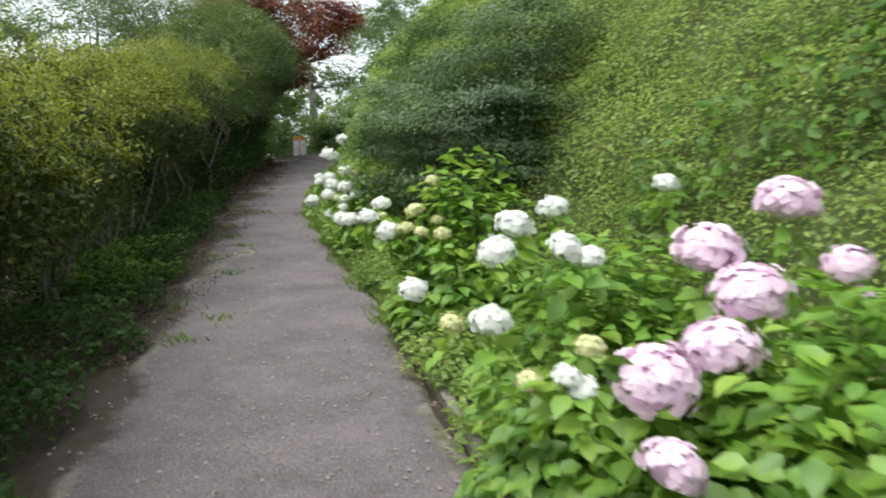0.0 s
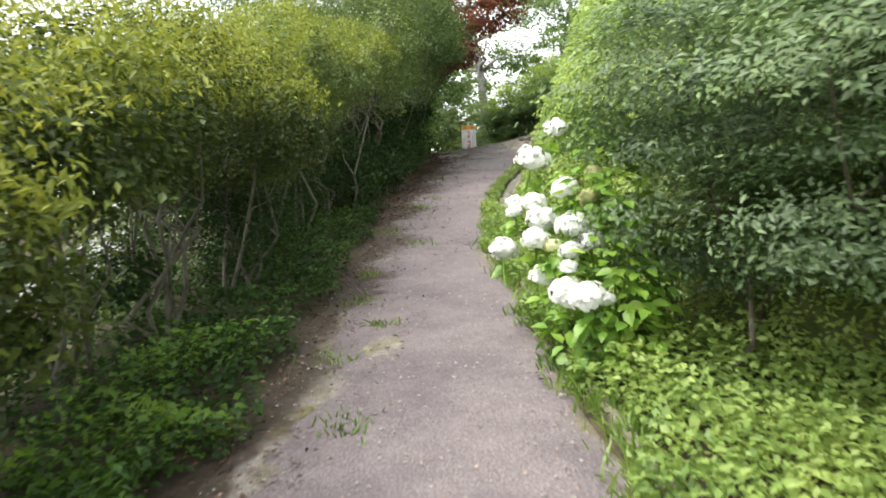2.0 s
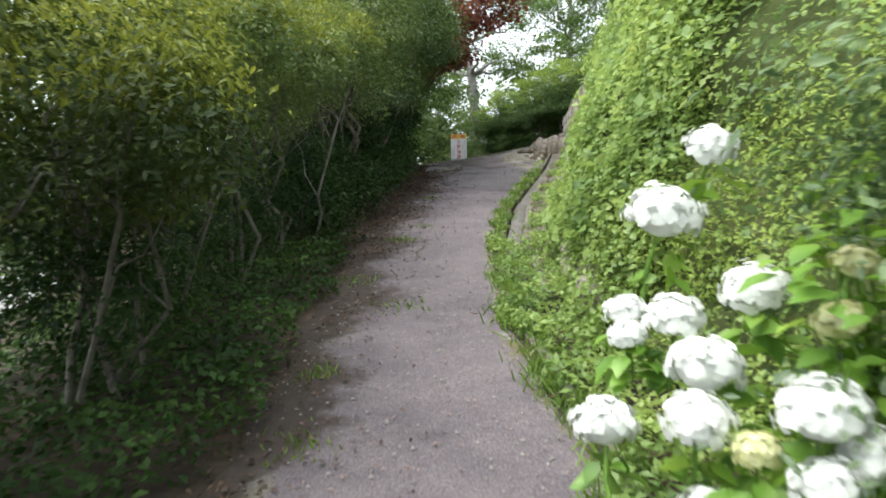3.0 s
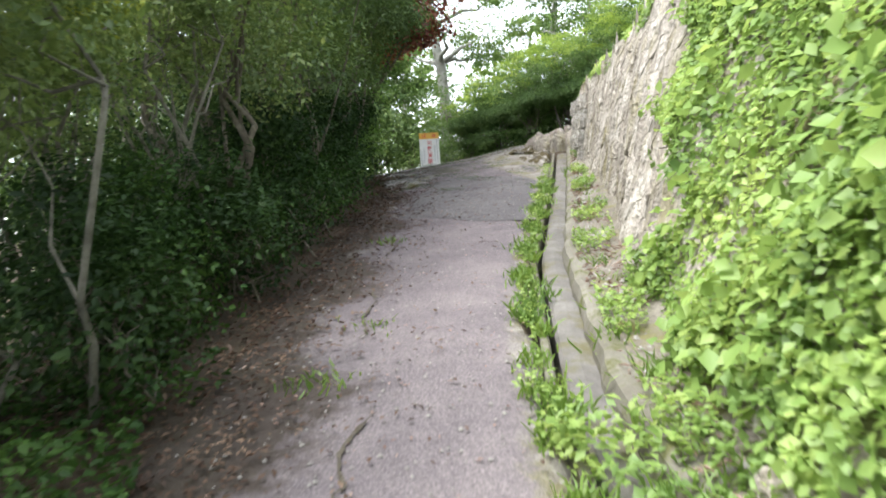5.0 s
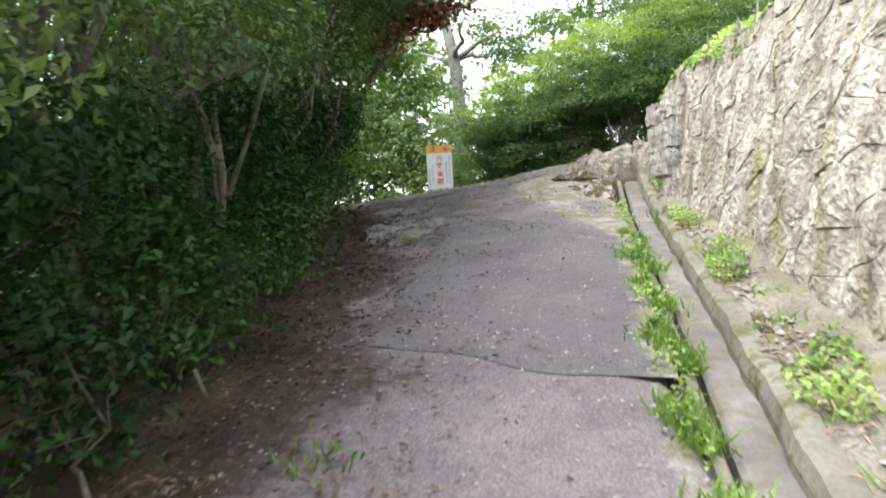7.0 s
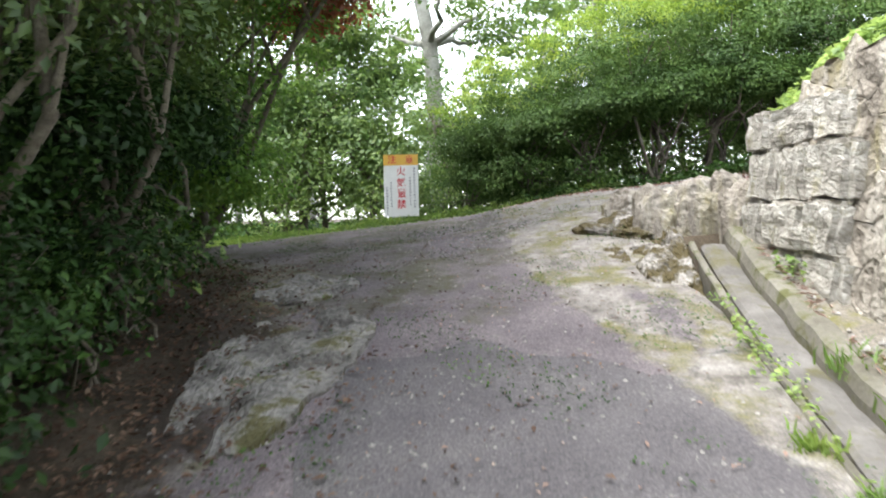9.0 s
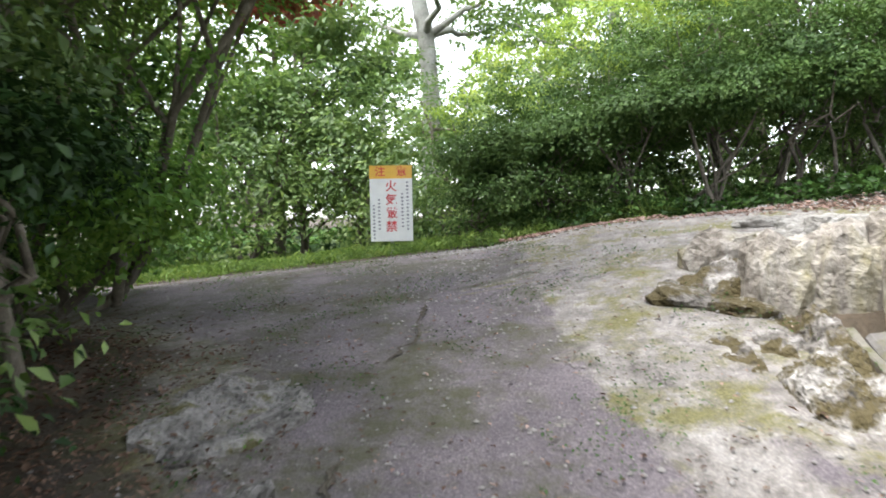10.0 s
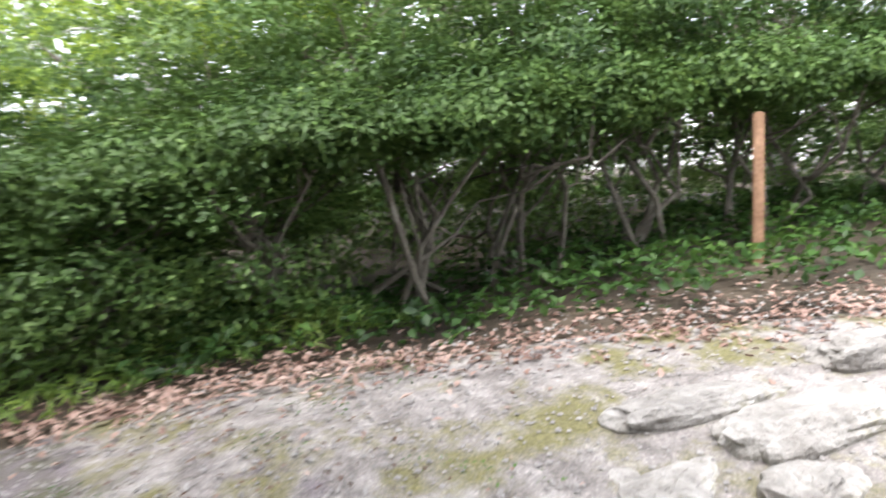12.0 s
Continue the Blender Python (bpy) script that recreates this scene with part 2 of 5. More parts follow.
POLE_WOOD = surface("weathered_timber", [(0.35, (0.19, 0.105, 0.062)), (0.65, (0.33, 0.2, 0.125))], [(0.3, (0.6, 0.6, 0.6)), (0.7, (1.05, 1.05, 1.05))], scale_big=5, scale_fine=40, bump=0.4)
PEBBLE = surface("pebbles", [(0.3, (0.13, 0.12, 0.115)), (0.7, (0.34, 0.32, 0.3))], [(0.3, (0.7, 0.7, 0.7)), (0.7, (1.1, 1.1, 1.1))], scale_big=30, scale_fine=90)
UNDER = surface("mossy_earth", [(0.3, (0.05, 0.062, 0.022)), (0.55, (0.1, 0.125, 0.04)), (0.75, (0.18, 0.17, 0.085))], [(0.3, (0.5, 0.5, 0.5)), (0.7, (1, 1, 1))], scale_big=2, scale_fine=30, bump=0.6, depth=0.03)
DIRT = surface("trodden_earth", [(0.3, (0.1, 0.085, 0.068)), (0.5, (0.165, 0.145, 0.122)), (0.72, (0.26, 0.235, 0.21))], [(0.35, (0.55, 0.55, 0.55)), (0.5, (0.9, 0.9, 0.9)), (0.68, (1.25, 1.25, 1.25))], scale_big=2.2, scale_fine=60, bump=0.6, depth=0.012, mixing=0.85, spots=(3.6, 0.52, 0.64, (0.13, 0.12, 0.045)))
LITTER = leafy("dead_leaves", (0.03, 0.018, 0.012), (0.09, 0.052, 0.035), (0.22, 0.15, 0.105), 0.03, 0.15, 3)
LITTER_DRY = leafy("bleached_leaves", (0.12, 0.07, 0.055), (0.27, 0.175, 0.14), (0.45, 0.34, 0.29), 0.03, 0.15, 3)
L_HEDGE = leafy("hedge_leaf", (0.012, 0.026, 0.006), (0.052, 0.084, 0.016), (0.19, 0.22, 0.034), 0.03, 0.3, 1.1)
# Darker leaf copy that carries the shade under crowns in its colour.
L_SHADE_TINT = leafy("shade_tinted_leaf", (0.007, 0.018, 0.005), (0.02, 0.048, 0.011), (0.06, 0.11, 0.024), 0.02, 0.3, 1.2)
L_MID = leafy("shade_leaf", (0.022, 0.05, 0.012), (0.07, 0.125, 0.027), (0.19, 0.27, 0.055), 0.05, 0.35, 1.2)
L_GREEN = leafy("vivid_leaf", (0.03, 0.085, 0.012), (0.085, 0.19, 0.025), (0.2, 0.33, 0.05), 0.03, 0.5, 1.0)
L_IVY = leafy("creeper_leaf", (0.08, 0.155, 0.042), (0.22, 0.33, 0.085), (0.4, 0.5, 0.15), 0.03, 0.45, 1.4)
# Lighter leaf for hedge tops: light from the sky put into the colour.
L_LIT_TOP = leafy("lit_top_leaf", (0.1, 0.135, 0.018), (0.22, 0.262, 0.036), (0.39, 0.415, 0.075), 0.03, 0.35, 1.6)
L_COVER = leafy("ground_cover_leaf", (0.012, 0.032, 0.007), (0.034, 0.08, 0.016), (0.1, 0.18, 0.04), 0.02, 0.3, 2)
L_HYD = leafy("hydrangea_leaf", (0.058, 0.155, 0.02), (0.165, 0.32, 0.038), (0.33, 0.475, 0.075), 0.05, 0.35, 3)
# Lighter leaf copy with daylight on the foliage put into its colour.
L_LIT = leafy("lit_leaf", (0.045, 0.085, 0.02), (0.12, 0.18, 0.044), (0.24, 0.3, 0.082), 0.05, 0.4, 1.8)
L_BOX = leafy("clipped_leaf", (0.02, 0.05, 0.012), (0.075, 0.135, 0.032), (0.18, 0.27, 0.07), 0.02, 0.28, 0.9)
# Lime leaf for bush tops, brightened in colour as if lit.
L_LIME = leafy("lit_lime_leaf", (0.1, 0.18, 0.02), (0.2, 0.31, 0.04), (0.36, 0.46, 0.08), 0.03, 0.45, 1.6)
L_SPRAY = leafy("grey_green_leaf", (0.025, 0.055, 0.022), (0.082, 0.142, 0.05), (0.2, 0.29, 0.11), 0.05, 0.3, 1.8)
L_BANK = leafy("bank_weed_leaf", (0.12, 0.18, 0.045), (0.25, 0.35, 0.08), (0.42, 0.52, 0.14), 0.01, 0.4, 1.1)
L_TREE = leafy("tree_leaf", (0.035, 0.08, 0.022), (0.1, 0.17, 0.042), (0.23, 0.32, 0.085), 0.03, 0.5, 0.5)
L_RED = leafy("red_maple_leaf", (0.07, 0.018, 0.012), (0.17, 0.05, 0.022), (0.3, 0.12, 0.04), 0.04, 0.45, 0.8)
L_GRASS = leafy("grass_blade", (0.06, 0.12, 0.02), (0.14, 0.24, 0.04), (0.27, 0.36, 0.08), 0.04, 0.35, 2)
P_WHITE = leafy("white_petal", (0.78, 0.82, 0.75), (0.9, 0.91, 0.88), (0.94, 0.94, 0.92), 0.02, 0.2, 4)
P_PINK = leafy("pink_petal", (0.8, 0.58, 0.73), (0.89, 0.7, 0.84), (0.94, 0.84, 0.92), 0.02, 0.2, 4)
P_CREAM = leafy("cream_petal", (0.55, 0.58, 0.22), (0.72, 0.72, 0.4), (0.82, 0.82, 0.6), 0.02, 0.2, 4)
WHITE = paint("sign_white", (0.78, 0.78, 0.77), 0.35)
YELLOW = paint("sign_yellow", (0.72, 0.42, 0.05), 0.35)
RED = paint("sign_red", (0.55, 0.02, 0.03), 0.4)
INK = paint("sign_grey", (0.22, 0.22, 0.25), 0.4)
STEEL = paint("galvanised_steel", (0.42, 0.42, 0.42), 0.45, 0.8)

# ---- plan ----
RNG = np.random.default_rng(7)
PROF_Y = [-60, -14, -10, -5, -1.5, 0, 3.4, 6, 8.4, 9.7, 13.3, 14.2, 16.1, 18, 20, 24, 60, 300]
PROF_Z = [-7, -2.75, -2.33, -1.87, -1.48, -1.28, -0.79, -0.4, 0, 0.22, 0.76, 0.92, 1.27, 1.5, 1.45, 1.3, 1.0, 0.0]
LEFT_Y = [-60, -10, -6.3, -4.4, -1.3, 0.4, 2.5, 4, 5.8, 8.5, 10, 13, 15.6, 17.5, 18.6, 60]
LEFT_X = [6, 2.1, 1.3, 1.0, 0.45, 0.2, -0.13, -0.4, -0.62, -0.8, -0.88, -1.2, -2.2, -4.4, -7, -20]
RIGHT_Y = [-60, -10, -6.7, -3.6, -1.3, 0.3, 1.9, 4, 5, 7, 10, 12, 14, 14.6, 15.2, 15.9, 16.5, 60]
RIGHT_X = [9, 3.75, 3.27, 2.8, 2.25, 1.9, 1.47, 1.2, 1.07, 1.03, 1.24, 1.4, 1.53, 1.55, 1.5, 1.45, 1.5, 1.5]
FOOT_Y = [-60, -10, -7, -4, -2, 0, 2, 4.5, 7.3, 9.5, 13, 15.1]
FOOT_X = [14, 6.0, 5.3, 4.4, 3.7, 2.75, 2.0, 1.6, 1.68, 1.86, 1.97, 2.0]


def smooth(v):
    v = np.clip(v, 0, 1)
    return v * v * (3 - 2 * v)


def path_z(x, y):
    return np.interp(y, PROF_Y, PROF_Z) + smooth((y - 13) / 4) * np.interp(x, [-6, -4, -0.13, 0.5, 0.87, 1.8, 3.9, 6], [-0.6, -0.5, -0.12, 0, 0.07, 0.16, 0.4, 0.6])


def ground_z(x, y):
    x, y = np.asarray(x, float), np.asarray(y, float)
    z = path_z(x, y)
    fall = np.interp(y, LEFT_Y, LEFT_X) - 1.5 - x
    z = z - smooth(fall / 5) * 2.6 * (1 - smooth((y - 11) / 5) * 0.55)
    return z


def mesh_object(name, verts, faces, material, parent=None, smooth_faces=False):
    me = bpy.data.meshes.new(name)
    me.from_pydata([tuple(v) for v in verts], [], faces)
    me.materials.append(material)
    if smooth_faces:
        me.shade_smooth()
    ob = new(name, me)
    if parent:
        ob.parent = parent
    return ob


def part(name, bm, material, parent, label=""):
    me = bpy.data.meshes.new(name)
    bm.to_mesh(me)
    bm.free()
    me.materials.append(material)
    ob = new(name, me)
    ob.parent = parent
    return tagged(ob, label)


def big_mesh(name, verts, tris, material, parent=None):
    """A mesh from numpy arrays of triangles."""
    me = bpy.data.meshes.new(name)
    me.vertices.add(len(verts))
    me.vertices.foreach_set("co", np.ascontiguousarray(verts, np.float32).ravel())
    me.loops.add(len(tris) * 3)
    me.loops.foreach_set("vertex_index", np.ascontiguousarray(tris, np.int32).ravel())
    me.polygons.add(len(tris))
    me.polygons.foreach_set("loop_start", np.arange(0, len(tris) * 3, 3, dtype=np.int32))
    me.polygons.foreach_set("loop_total", np.full(len(tris), 3, np.int32))
    me.update(calc_edges=True)
    me.materials.append(material)
    ob = new(name, me)
    if parent:
        ob.parent = parent
    return ob


def thing(name, at, label, category, group="", kind=""):
    ob = new(name)
    ob.empty_display_size = 0.1
    ob.matrix_basis = Matrix.Translation(at)
    return tagged(ob, label, category, group, kind)


def unit(v):
    return v / np.maximum(np.linalg.norm(v, axis=-1, keepdims=True), 1e-9)


def leaf_arrays(points, normals, size, slim=0.5, fold=0.18, spread=0.3, droop=None):
    """One folded leaf of two triangles at every point; sizes vary by a third."""
    n = len(points)
    nr = unit(normals + RNG.normal(0, spread, (n, 3)))
    side = unit(np.cross(nr, RNG.normal(0, 1, (n, 3))))
    fore = np.cross(side, nr)
    if droop is not None:
        fore = unit(fore + np.asarray(droop))
        side = unit(np.cross(fore, nr))
    s = (size * RNG.uniform(0.6, 1.35, n))[:, None]
    base = points - fore * s * 0.5
    tip = points + fore * s * 0.5 - nr * s * 0.08
    a = points + side * s * slim * 0.5 + nr * s * fold * 0.5
    b = points - side * s * slim * 0.5 + nr * s * fold * 0.5
    verts = np.stack([base, a, tip, b], 1).reshape(-1, 3)
    k = np.arange(n)[:, None] * 4
    tris = np.concatenate([k + [0, 1, 2], k + [0, 2, 3]], 0)
    return verts, tris


def joined(arrays):
    vs, ts, o = [], [], 0
    for v, t in arrays:
        vs.append(v)
        ts.append(t + o)
        o += len(v)
    return np.concatenate(vs), np.concatenate(ts)


def tube_arrays(points, radii, sides=6):
    """A tapered round stem along a line of points."""
    pts = np.asarray(points, float)
    rings = []
    for i, p in enumerate(pts):
        d = unit(pts[min(i + 1, len(pts) - 1)] - pts[max(i - 1, 0)])
        u = unit(np.cross(d, (0.31, 0.9, 0.2)))
        w = np.cross(d, u)
        ang = np.arange(sides) * 2 * math.pi / sides
        rings.append(p + radii[i] * (np.cos(ang)[:, None] * u + np.sin(ang)[:, None] * w))
    v = np.concatenate(rings)
    t = []
    for i in range(len(pts) - 1):
        for j in range(sides):
            a, b = i * sides + j, i * sides + (j + 1) % sides
            t += [(a, b, b + sides), (a, b + sides, a + sides)]
    return v, np.array(t)


def bent(a, b, wobble, steps=5):
    a, b = np.asarray(a, float), np.asarray(b, float)
    line = [a + (b - a) * k / steps for k in range(steps + 1)]
    for k in range(1, steps):
        line[k] = line[k] + RNG.normal(0, wobble, 3)
    return line


def clump_points(pads, per_pad, clumps, size, flat=0.6):
    """Leaf places in many small clumps over the outer part of each rounded pad (centre, radii)."""
    pts, nrm = [], []
    for c, r in pads:
        c, r = np.array(c, float), np.array(r, float)
        d = unit(RNG.normal(0, 1, (clumps, 3)))
        k = RNG.uniform(0.25, 1.0, clumps) ** 0.45 * RNG.uniform(0.82, 1.12, clumps)
        centres = c + d * r * k[:, None]
        n = max(per_pad // clumps, 1)
        p = centres[:, None, :] + RNG.normal(0, 1, (clumps, n, 3)) * np.array((size, size, size * flat))
        pts.append(p.reshape(-1, 3))
        nrm.append(np.repeat(d * 0.7 + np.array((0, 0, 0.75)), n, 0))
    return np.concatenate(pts), np.concatenate(nrm)


def shrub(name, base, pads, stems, leaf_material, label, category="shrub", leaf=0.05, per_pad=2500, clumps=60, clump=0.13, stem_r=0.03, group="", bark=None, slim=0.5, droop=None, spread=0.35, flat=0.6, lit_tops=None, top_leaf=None, under=None):
    """Stems that fork from the base into the pads of a leafy crown."""
    x, y, z = base
    ob = thing(name, base, label, category, group)
    for k in range(stems):
        a = RNG.normal(0, 0.16, 2) * (stems > 1)
        c, r = pads[k % len(pads)]
        end = np.array(c) - (x, y, z) + RNG.normal(0, 0.3, 3) * np.array(r) * 0.6
        start = np.array((a[0], a[1], -0.08))
        line = bent(start, end, 0.05 + 0.04 * np.linalg.norm(end))
        arr = [tube_arrays(line, np.linspace(stem_r, stem_r * 0.35, len(line)))]
        for f in range(3):
            q = np.array(line[2 + f % 3])
            c2, r2 = pads[int(RNG.integers(len(pads)))]
            e2 = np.array(c2) - (x, y, z) + RNG.normal(0, 0.45, 3) * np.array(r2)
            e2 = q + (e2 - q) * 0.75
            arr.append(tube_arrays(bent(q, e2, 0.06, 4), np.linspace(stem_r * 0.5, stem_r * 0.12, 5), 5))
        v, t = joined(arr)
        big_mesh("stem", v, t, bark or BARK, ob)
    p, n = clump_points(pads, per_pad, clumps, clump, flat)
    v, t = leaf_arrays(p - np.array(base), n, leaf, slim, spread=spread, droop=droop)
    big_mesh("crown", v, t, leaf_material, ob)
    # Lower and inner leaves take the darker copy, standing in for crown shade.
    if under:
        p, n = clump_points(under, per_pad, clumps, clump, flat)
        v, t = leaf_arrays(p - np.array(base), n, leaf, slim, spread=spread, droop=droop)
        tagged(big_mesh("lower_leaves", v, t, L_SHADE_TINT, ob), "lower leaves with crown shade put into their dark colour")
    # Upper layer in a lighter leaf, painting the lit top of the crown.
    if lit_tops:
        p, n = clump_points([((c[0], c[1], c[2] + r[2] * 0.25), (r[0], r[1], r[2] * 0.95)) for c, r in lit_tops], per_pad, clumps, clump * 0.9, flat)
        k = n[:, 2] > 0.8
        v, t = leaf_arrays(p[k] - np.array(base), n[k], leaf * 1.15, slim * 0.7, spread=0.6, droop=(0, 0, 0.8))
        tagged(big_mesh("lit_tops", v, t, top_leaf or L_LIT_TOP, ob), "yellow-green top shoots with sky light put into their colour")
    return ob


# ---- ground, path, ditch ----
def sheet(name, us, vs, f, material):
    """A grid mesh: f(u, v) gives places."""
    U, V = np.meshgrid(us, vs, indexing="ij")
    P = f(U.ravel(), V.ravel())
    nu, nv = len(us), len(vs)
    i = np.arange((nu - 1) * (nv - 1))
    a = (i // (nv - 1)) * nv + i % (nv - 1)
    tris = np.concatenate([np.stack([a, a + nv, a + nv + 1], 1), np.stack([a, a + nv + 1, a + 1], 1)])
    ob = big_mesh(name, P, tris, material)
    ob.data.shade_smooth()
    return ob


def wobble(x, y, s, a):
    return a * (np.sin(x * 1.7 * s + 1.3 * np.sin(y * 1.1 * s)) + np.sin(y * 2.3 * s + 1.7 * np.cos(x * 0.9 * s))) * 0.5


def left_x(y):
    return np.interp(y, LEFT_Y, LEFT_X)


def right_x(y):
    return np.interp(y, RIGHT_Y, RIGHT_X)


def foot_x(y):
    return np.interp(y, FOOT_Y, FOOT_X)


fine = np.arange(-14, 26.01, 0.2)
gy = np.concatenate([[-300, -120, -60, -35, -24, -18], fine, [28, 31, 35, 42, 60, 100, 180, 300]])
gx = np.concatenate([[-300, -150, -70, -40, -25, -18, -14, -11], np.arange(-9, 9.01, 0.2), [11, 14, 18, 25, 40, 80, 160, 300]])
ditch_y0, ditch_y1 = 2.6, 15.3


def ditch_x(y):
    return np.interp(y, [2.6, 5, 7.5, 9, 12.5, 14.1, 15.3], [1.42, 1.16, 1.13, 1.25, 1.5, 1.61, 1.7])


def ground_places(x, y):
    z = ground_z(x, y) + wobble(x, y, 3, 0.015)
    on_ditch = (y > ditch_y0) & (y < ditch_y1) & (x > ditch_x(y) - 0.05) & (x < ditch_x(y) + 0.4)
    z = np.where(on_ditch, z - 0.4, z)
    on_path = (x > left_x(y) + 0.15) & (x < right_x(y) - 0.1) & (y > -40) & (y < 19)
    return np.stack([x, y, z - 0.05 * on_path], 1)


ground = tagged(sheet("ground", gx, gy, ground_places, SOIL), "bare brown earth under leaf litter and plants", "ground", kind="structure")


def path_places(u, v):
    xl = left_x(v) - 0.08 + wobble(v * 0, v, 2.2, 0.06) + wobble(v, v * 0, 7, 0.03)
    xr = right_x(v) + wobble(v * 0 + 3, v, 2.0, 0.05)
    xr = np.where(v > 16.4, np.interp(v, [16.4, 16.7, 17.0, 17.3, 17.8, 18.3, 18.9, 19.3], [1.6, 6, 5, 3.7, 2.9, 2.0, 0.95, 0.2]), xr)
    x = xl + (xr - xl) * u
    edge = np.minimum(u, 1 - u)
    return np.stack([x, v, path_z(x, v) + 0.012 + 0.03 * smooth(edge * 8) - 0.012 + wobble(x, v, 2, 0.006) - 0.05 * (edge < 0.01)], 1)


path = tagged(sheet("path", np.linspace(0, 1, 36), np.concatenate([[-60, -30, -20], np.arange(-14, 19.31, 0.12)]), path_places, ASPHALT), "worn grey-violet asphalt path with washed gravel surface", "path", kind="structure")


def lane_places(u, v):
    x = -10.4 - 2.2 * u + 0.03 * v
    return np.stack([x, v, ground_z(x, v) + 0.05 + wobble(x, v, 3, 0.015)], 1)


tagged(sheet("road", np.linspace(0, 1, 12), np.arange(-40, 16.1, 0.4), lane_places, LANE), "pale concrete lane below the slope", "road", kind="structure")


def earth_cover(x, y):
    """How much trodden earth, moss and litter lies over the asphalt, plus two pale oval patches."""
    left = 1 - smooth((x - left_x(y)) / np.interp(y, [-10, 0, 5, 12, 17], [0.25, 0.5, 0.9, 0.9, 1.2]))
    head = smooth((y - 13) / 2.5) * smooth((x - 0.1) / 1.5) * (1 - 0.1 * smooth((y - 16.6) / 0.8) * smooth((2.2 - x) / 1.2))
    right = 1 - smooth((right_x(y) - x) / 0.35)
    # two soft-edged ovals, paler than the asphalt
    pale_spots = 0.7 * np.exp(-((x - 0.8) ** 2 / 0.035 + (y + 1.7) ** 2 / 0.1)) + 0.7 * np.exp(-((x - 1.02) ** 2 / 0.02 + (y + 0.95) ** 2 / 0.09))
    band = 0.6 * np.exp(-(x - np.interp(y, [12.4, 13.3, 14.4, 15.3, 16.5], [1.3, 1.05, 0.72, 0.52, 0.4])) ** 2 / 0.02) * smooth((y - 12) / 0.8)
    pale_spots = pale_spots + band
    return np.clip(np.interp(y, [-2, 3, 13, 15], [0.75, 0.45, 0.45, 0.75]) * left + 0.65 * head * (y < 30) + 0.5 * right * (y < 14) + 0.2 * smooth((y - 12.5) / 2) + pale_spots, 0, 1)


def moss_cover(x, y):
    """Damp old asphalt near the crest grows moss."""
    return 0.62 * smooth((y - 12) / 2.5) * smooth((1.3 - x) / 1.2)


def mould_and_shade(x, y):
    """Dark rotted leaves along the edge under the hedge and trees, widened as painted tree shade."""
    wide = np.interp(y, [-10, -2, 4, 9, 14, 17], [0.35, 0.4, 1.0, 0.9, 0.8, 0.5]) * (1 + 0.35 * np.sin(y * 2.9) + 0.2 * np.sin(y * 7.7))
    return 0.7 * (1 - smooth((x - left_x(y)) / wide)) * (y < 18)


def add_cover(ob):
    co = np.zeros(len(ob.data.vertices) * 3, np.float32)
    ob.data.vertices.foreach_get("co", co)
    co = co.reshape(-1, 3)
    at = ob.data.attributes.new("earth_cover", "FLOAT", "POINT")
    at.data.foreach_set("value", earth_cover(co[:, 0], co[:, 1]).astype(np.float32))
    at = ob.data.attributes.new("moss_cover", "FLOAT", "POINT")
    at.data.foreach_set("value", moss_cover(co[:, 0], co[:, 1]).astype(np.float32))
    at = ob.data.attributes.new("mould_and_shade", "FLOAT", "POINT")
    at.data.foreach_set("value", mould_and_shade(co[:, 0], co[:, 1]).astype(np.float32))


add_cover(path)


def resurfaced(u, v):
    xl = -0.42 + wobble(v * 0, v, 3, 0.08) + (v > 12.9) * -0.05
    xr = right_x(v) - 0.02
    x = xl + (xr - xl) * u
    y = v + (1 - u) ** 1.3 * 0.55 * smooth((11 - v) / 2) + wobble(x, v * 0, 5, 0.05) * (v < 10)
    y = y + smooth((v - 12.7) / 0.9) * (0.3 * np.sin(x * 3.7 + 1) + 0.12 * np.sin(x * 11))
    return np.stack([x, y, path_z(x, y) + 0.036 - 0.02 * smooth((v - 13) / 0.6) + wobble(x, y, 2, 0.006)], 1)


tagged(sheet("path_patch", np.linspace(0, 1, 16), np.linspace(9.05, 13.6, 60), resurfaced, ASPHALT_NEW), "darker asphalt patch laid over the old path", "path", kind="structure")

add_cover(bpy.data.objects["path_patch"])


def run_along(name, profile, x_of, y0, y1, step, material, label, category, kind="structure", parent=None):
    """A profile of (offset across, height) swept along the ditch line."""
    ys = np.arange(y0, y1 + 1e-6, step)
    k = len(profile)
    v = []
    for y in ys:
        for dx, dz in profile:
            x = x_of(y) + dx
            v.append((x, y, float(path_z(x, y)) + dz + 0.006 * math.sin(y * 5 + dx * 9) + 0.005 * math.sin(y * 13.7)))
    f = [(i * k + j, i * k + (j + 1) % k, (i + 1) * k + (j + 1) % k, (i + 1) * k + j) for i in range(len(ys) - 1) for j in range(k)]
    f += [tuple(range(k))[::-1], tuple((len(ys) - 1) * k + j for j in range(k))]
    return tagged(mesh_object(name, v, f, material, parent), label, category, kind=kind)


run_along("ditch_kerb", [(-0.07, -0.45), (-0.07, 0.012), (-0.06, 0.02), (-0.03, 0.018), (-0.02, 0.005), (-0.015, -0.45)], ditch_x, ditch_y0, ditch_y1, 0.15, CONCRETE, "low mossy concrete kerb beside the ditch", "kerb")
run_along("ditch_bed", [(0.02, -0.5), (0.02, -0.035), (0.04, -0.018), (0.12, -0.014), (0.2, -0.03), (0.2, -0.5)], ditch_x, ditch_y0, ditch_y1, 0.15, STRIP, "worn pale concrete strip of the drainage ditch", "ditch")
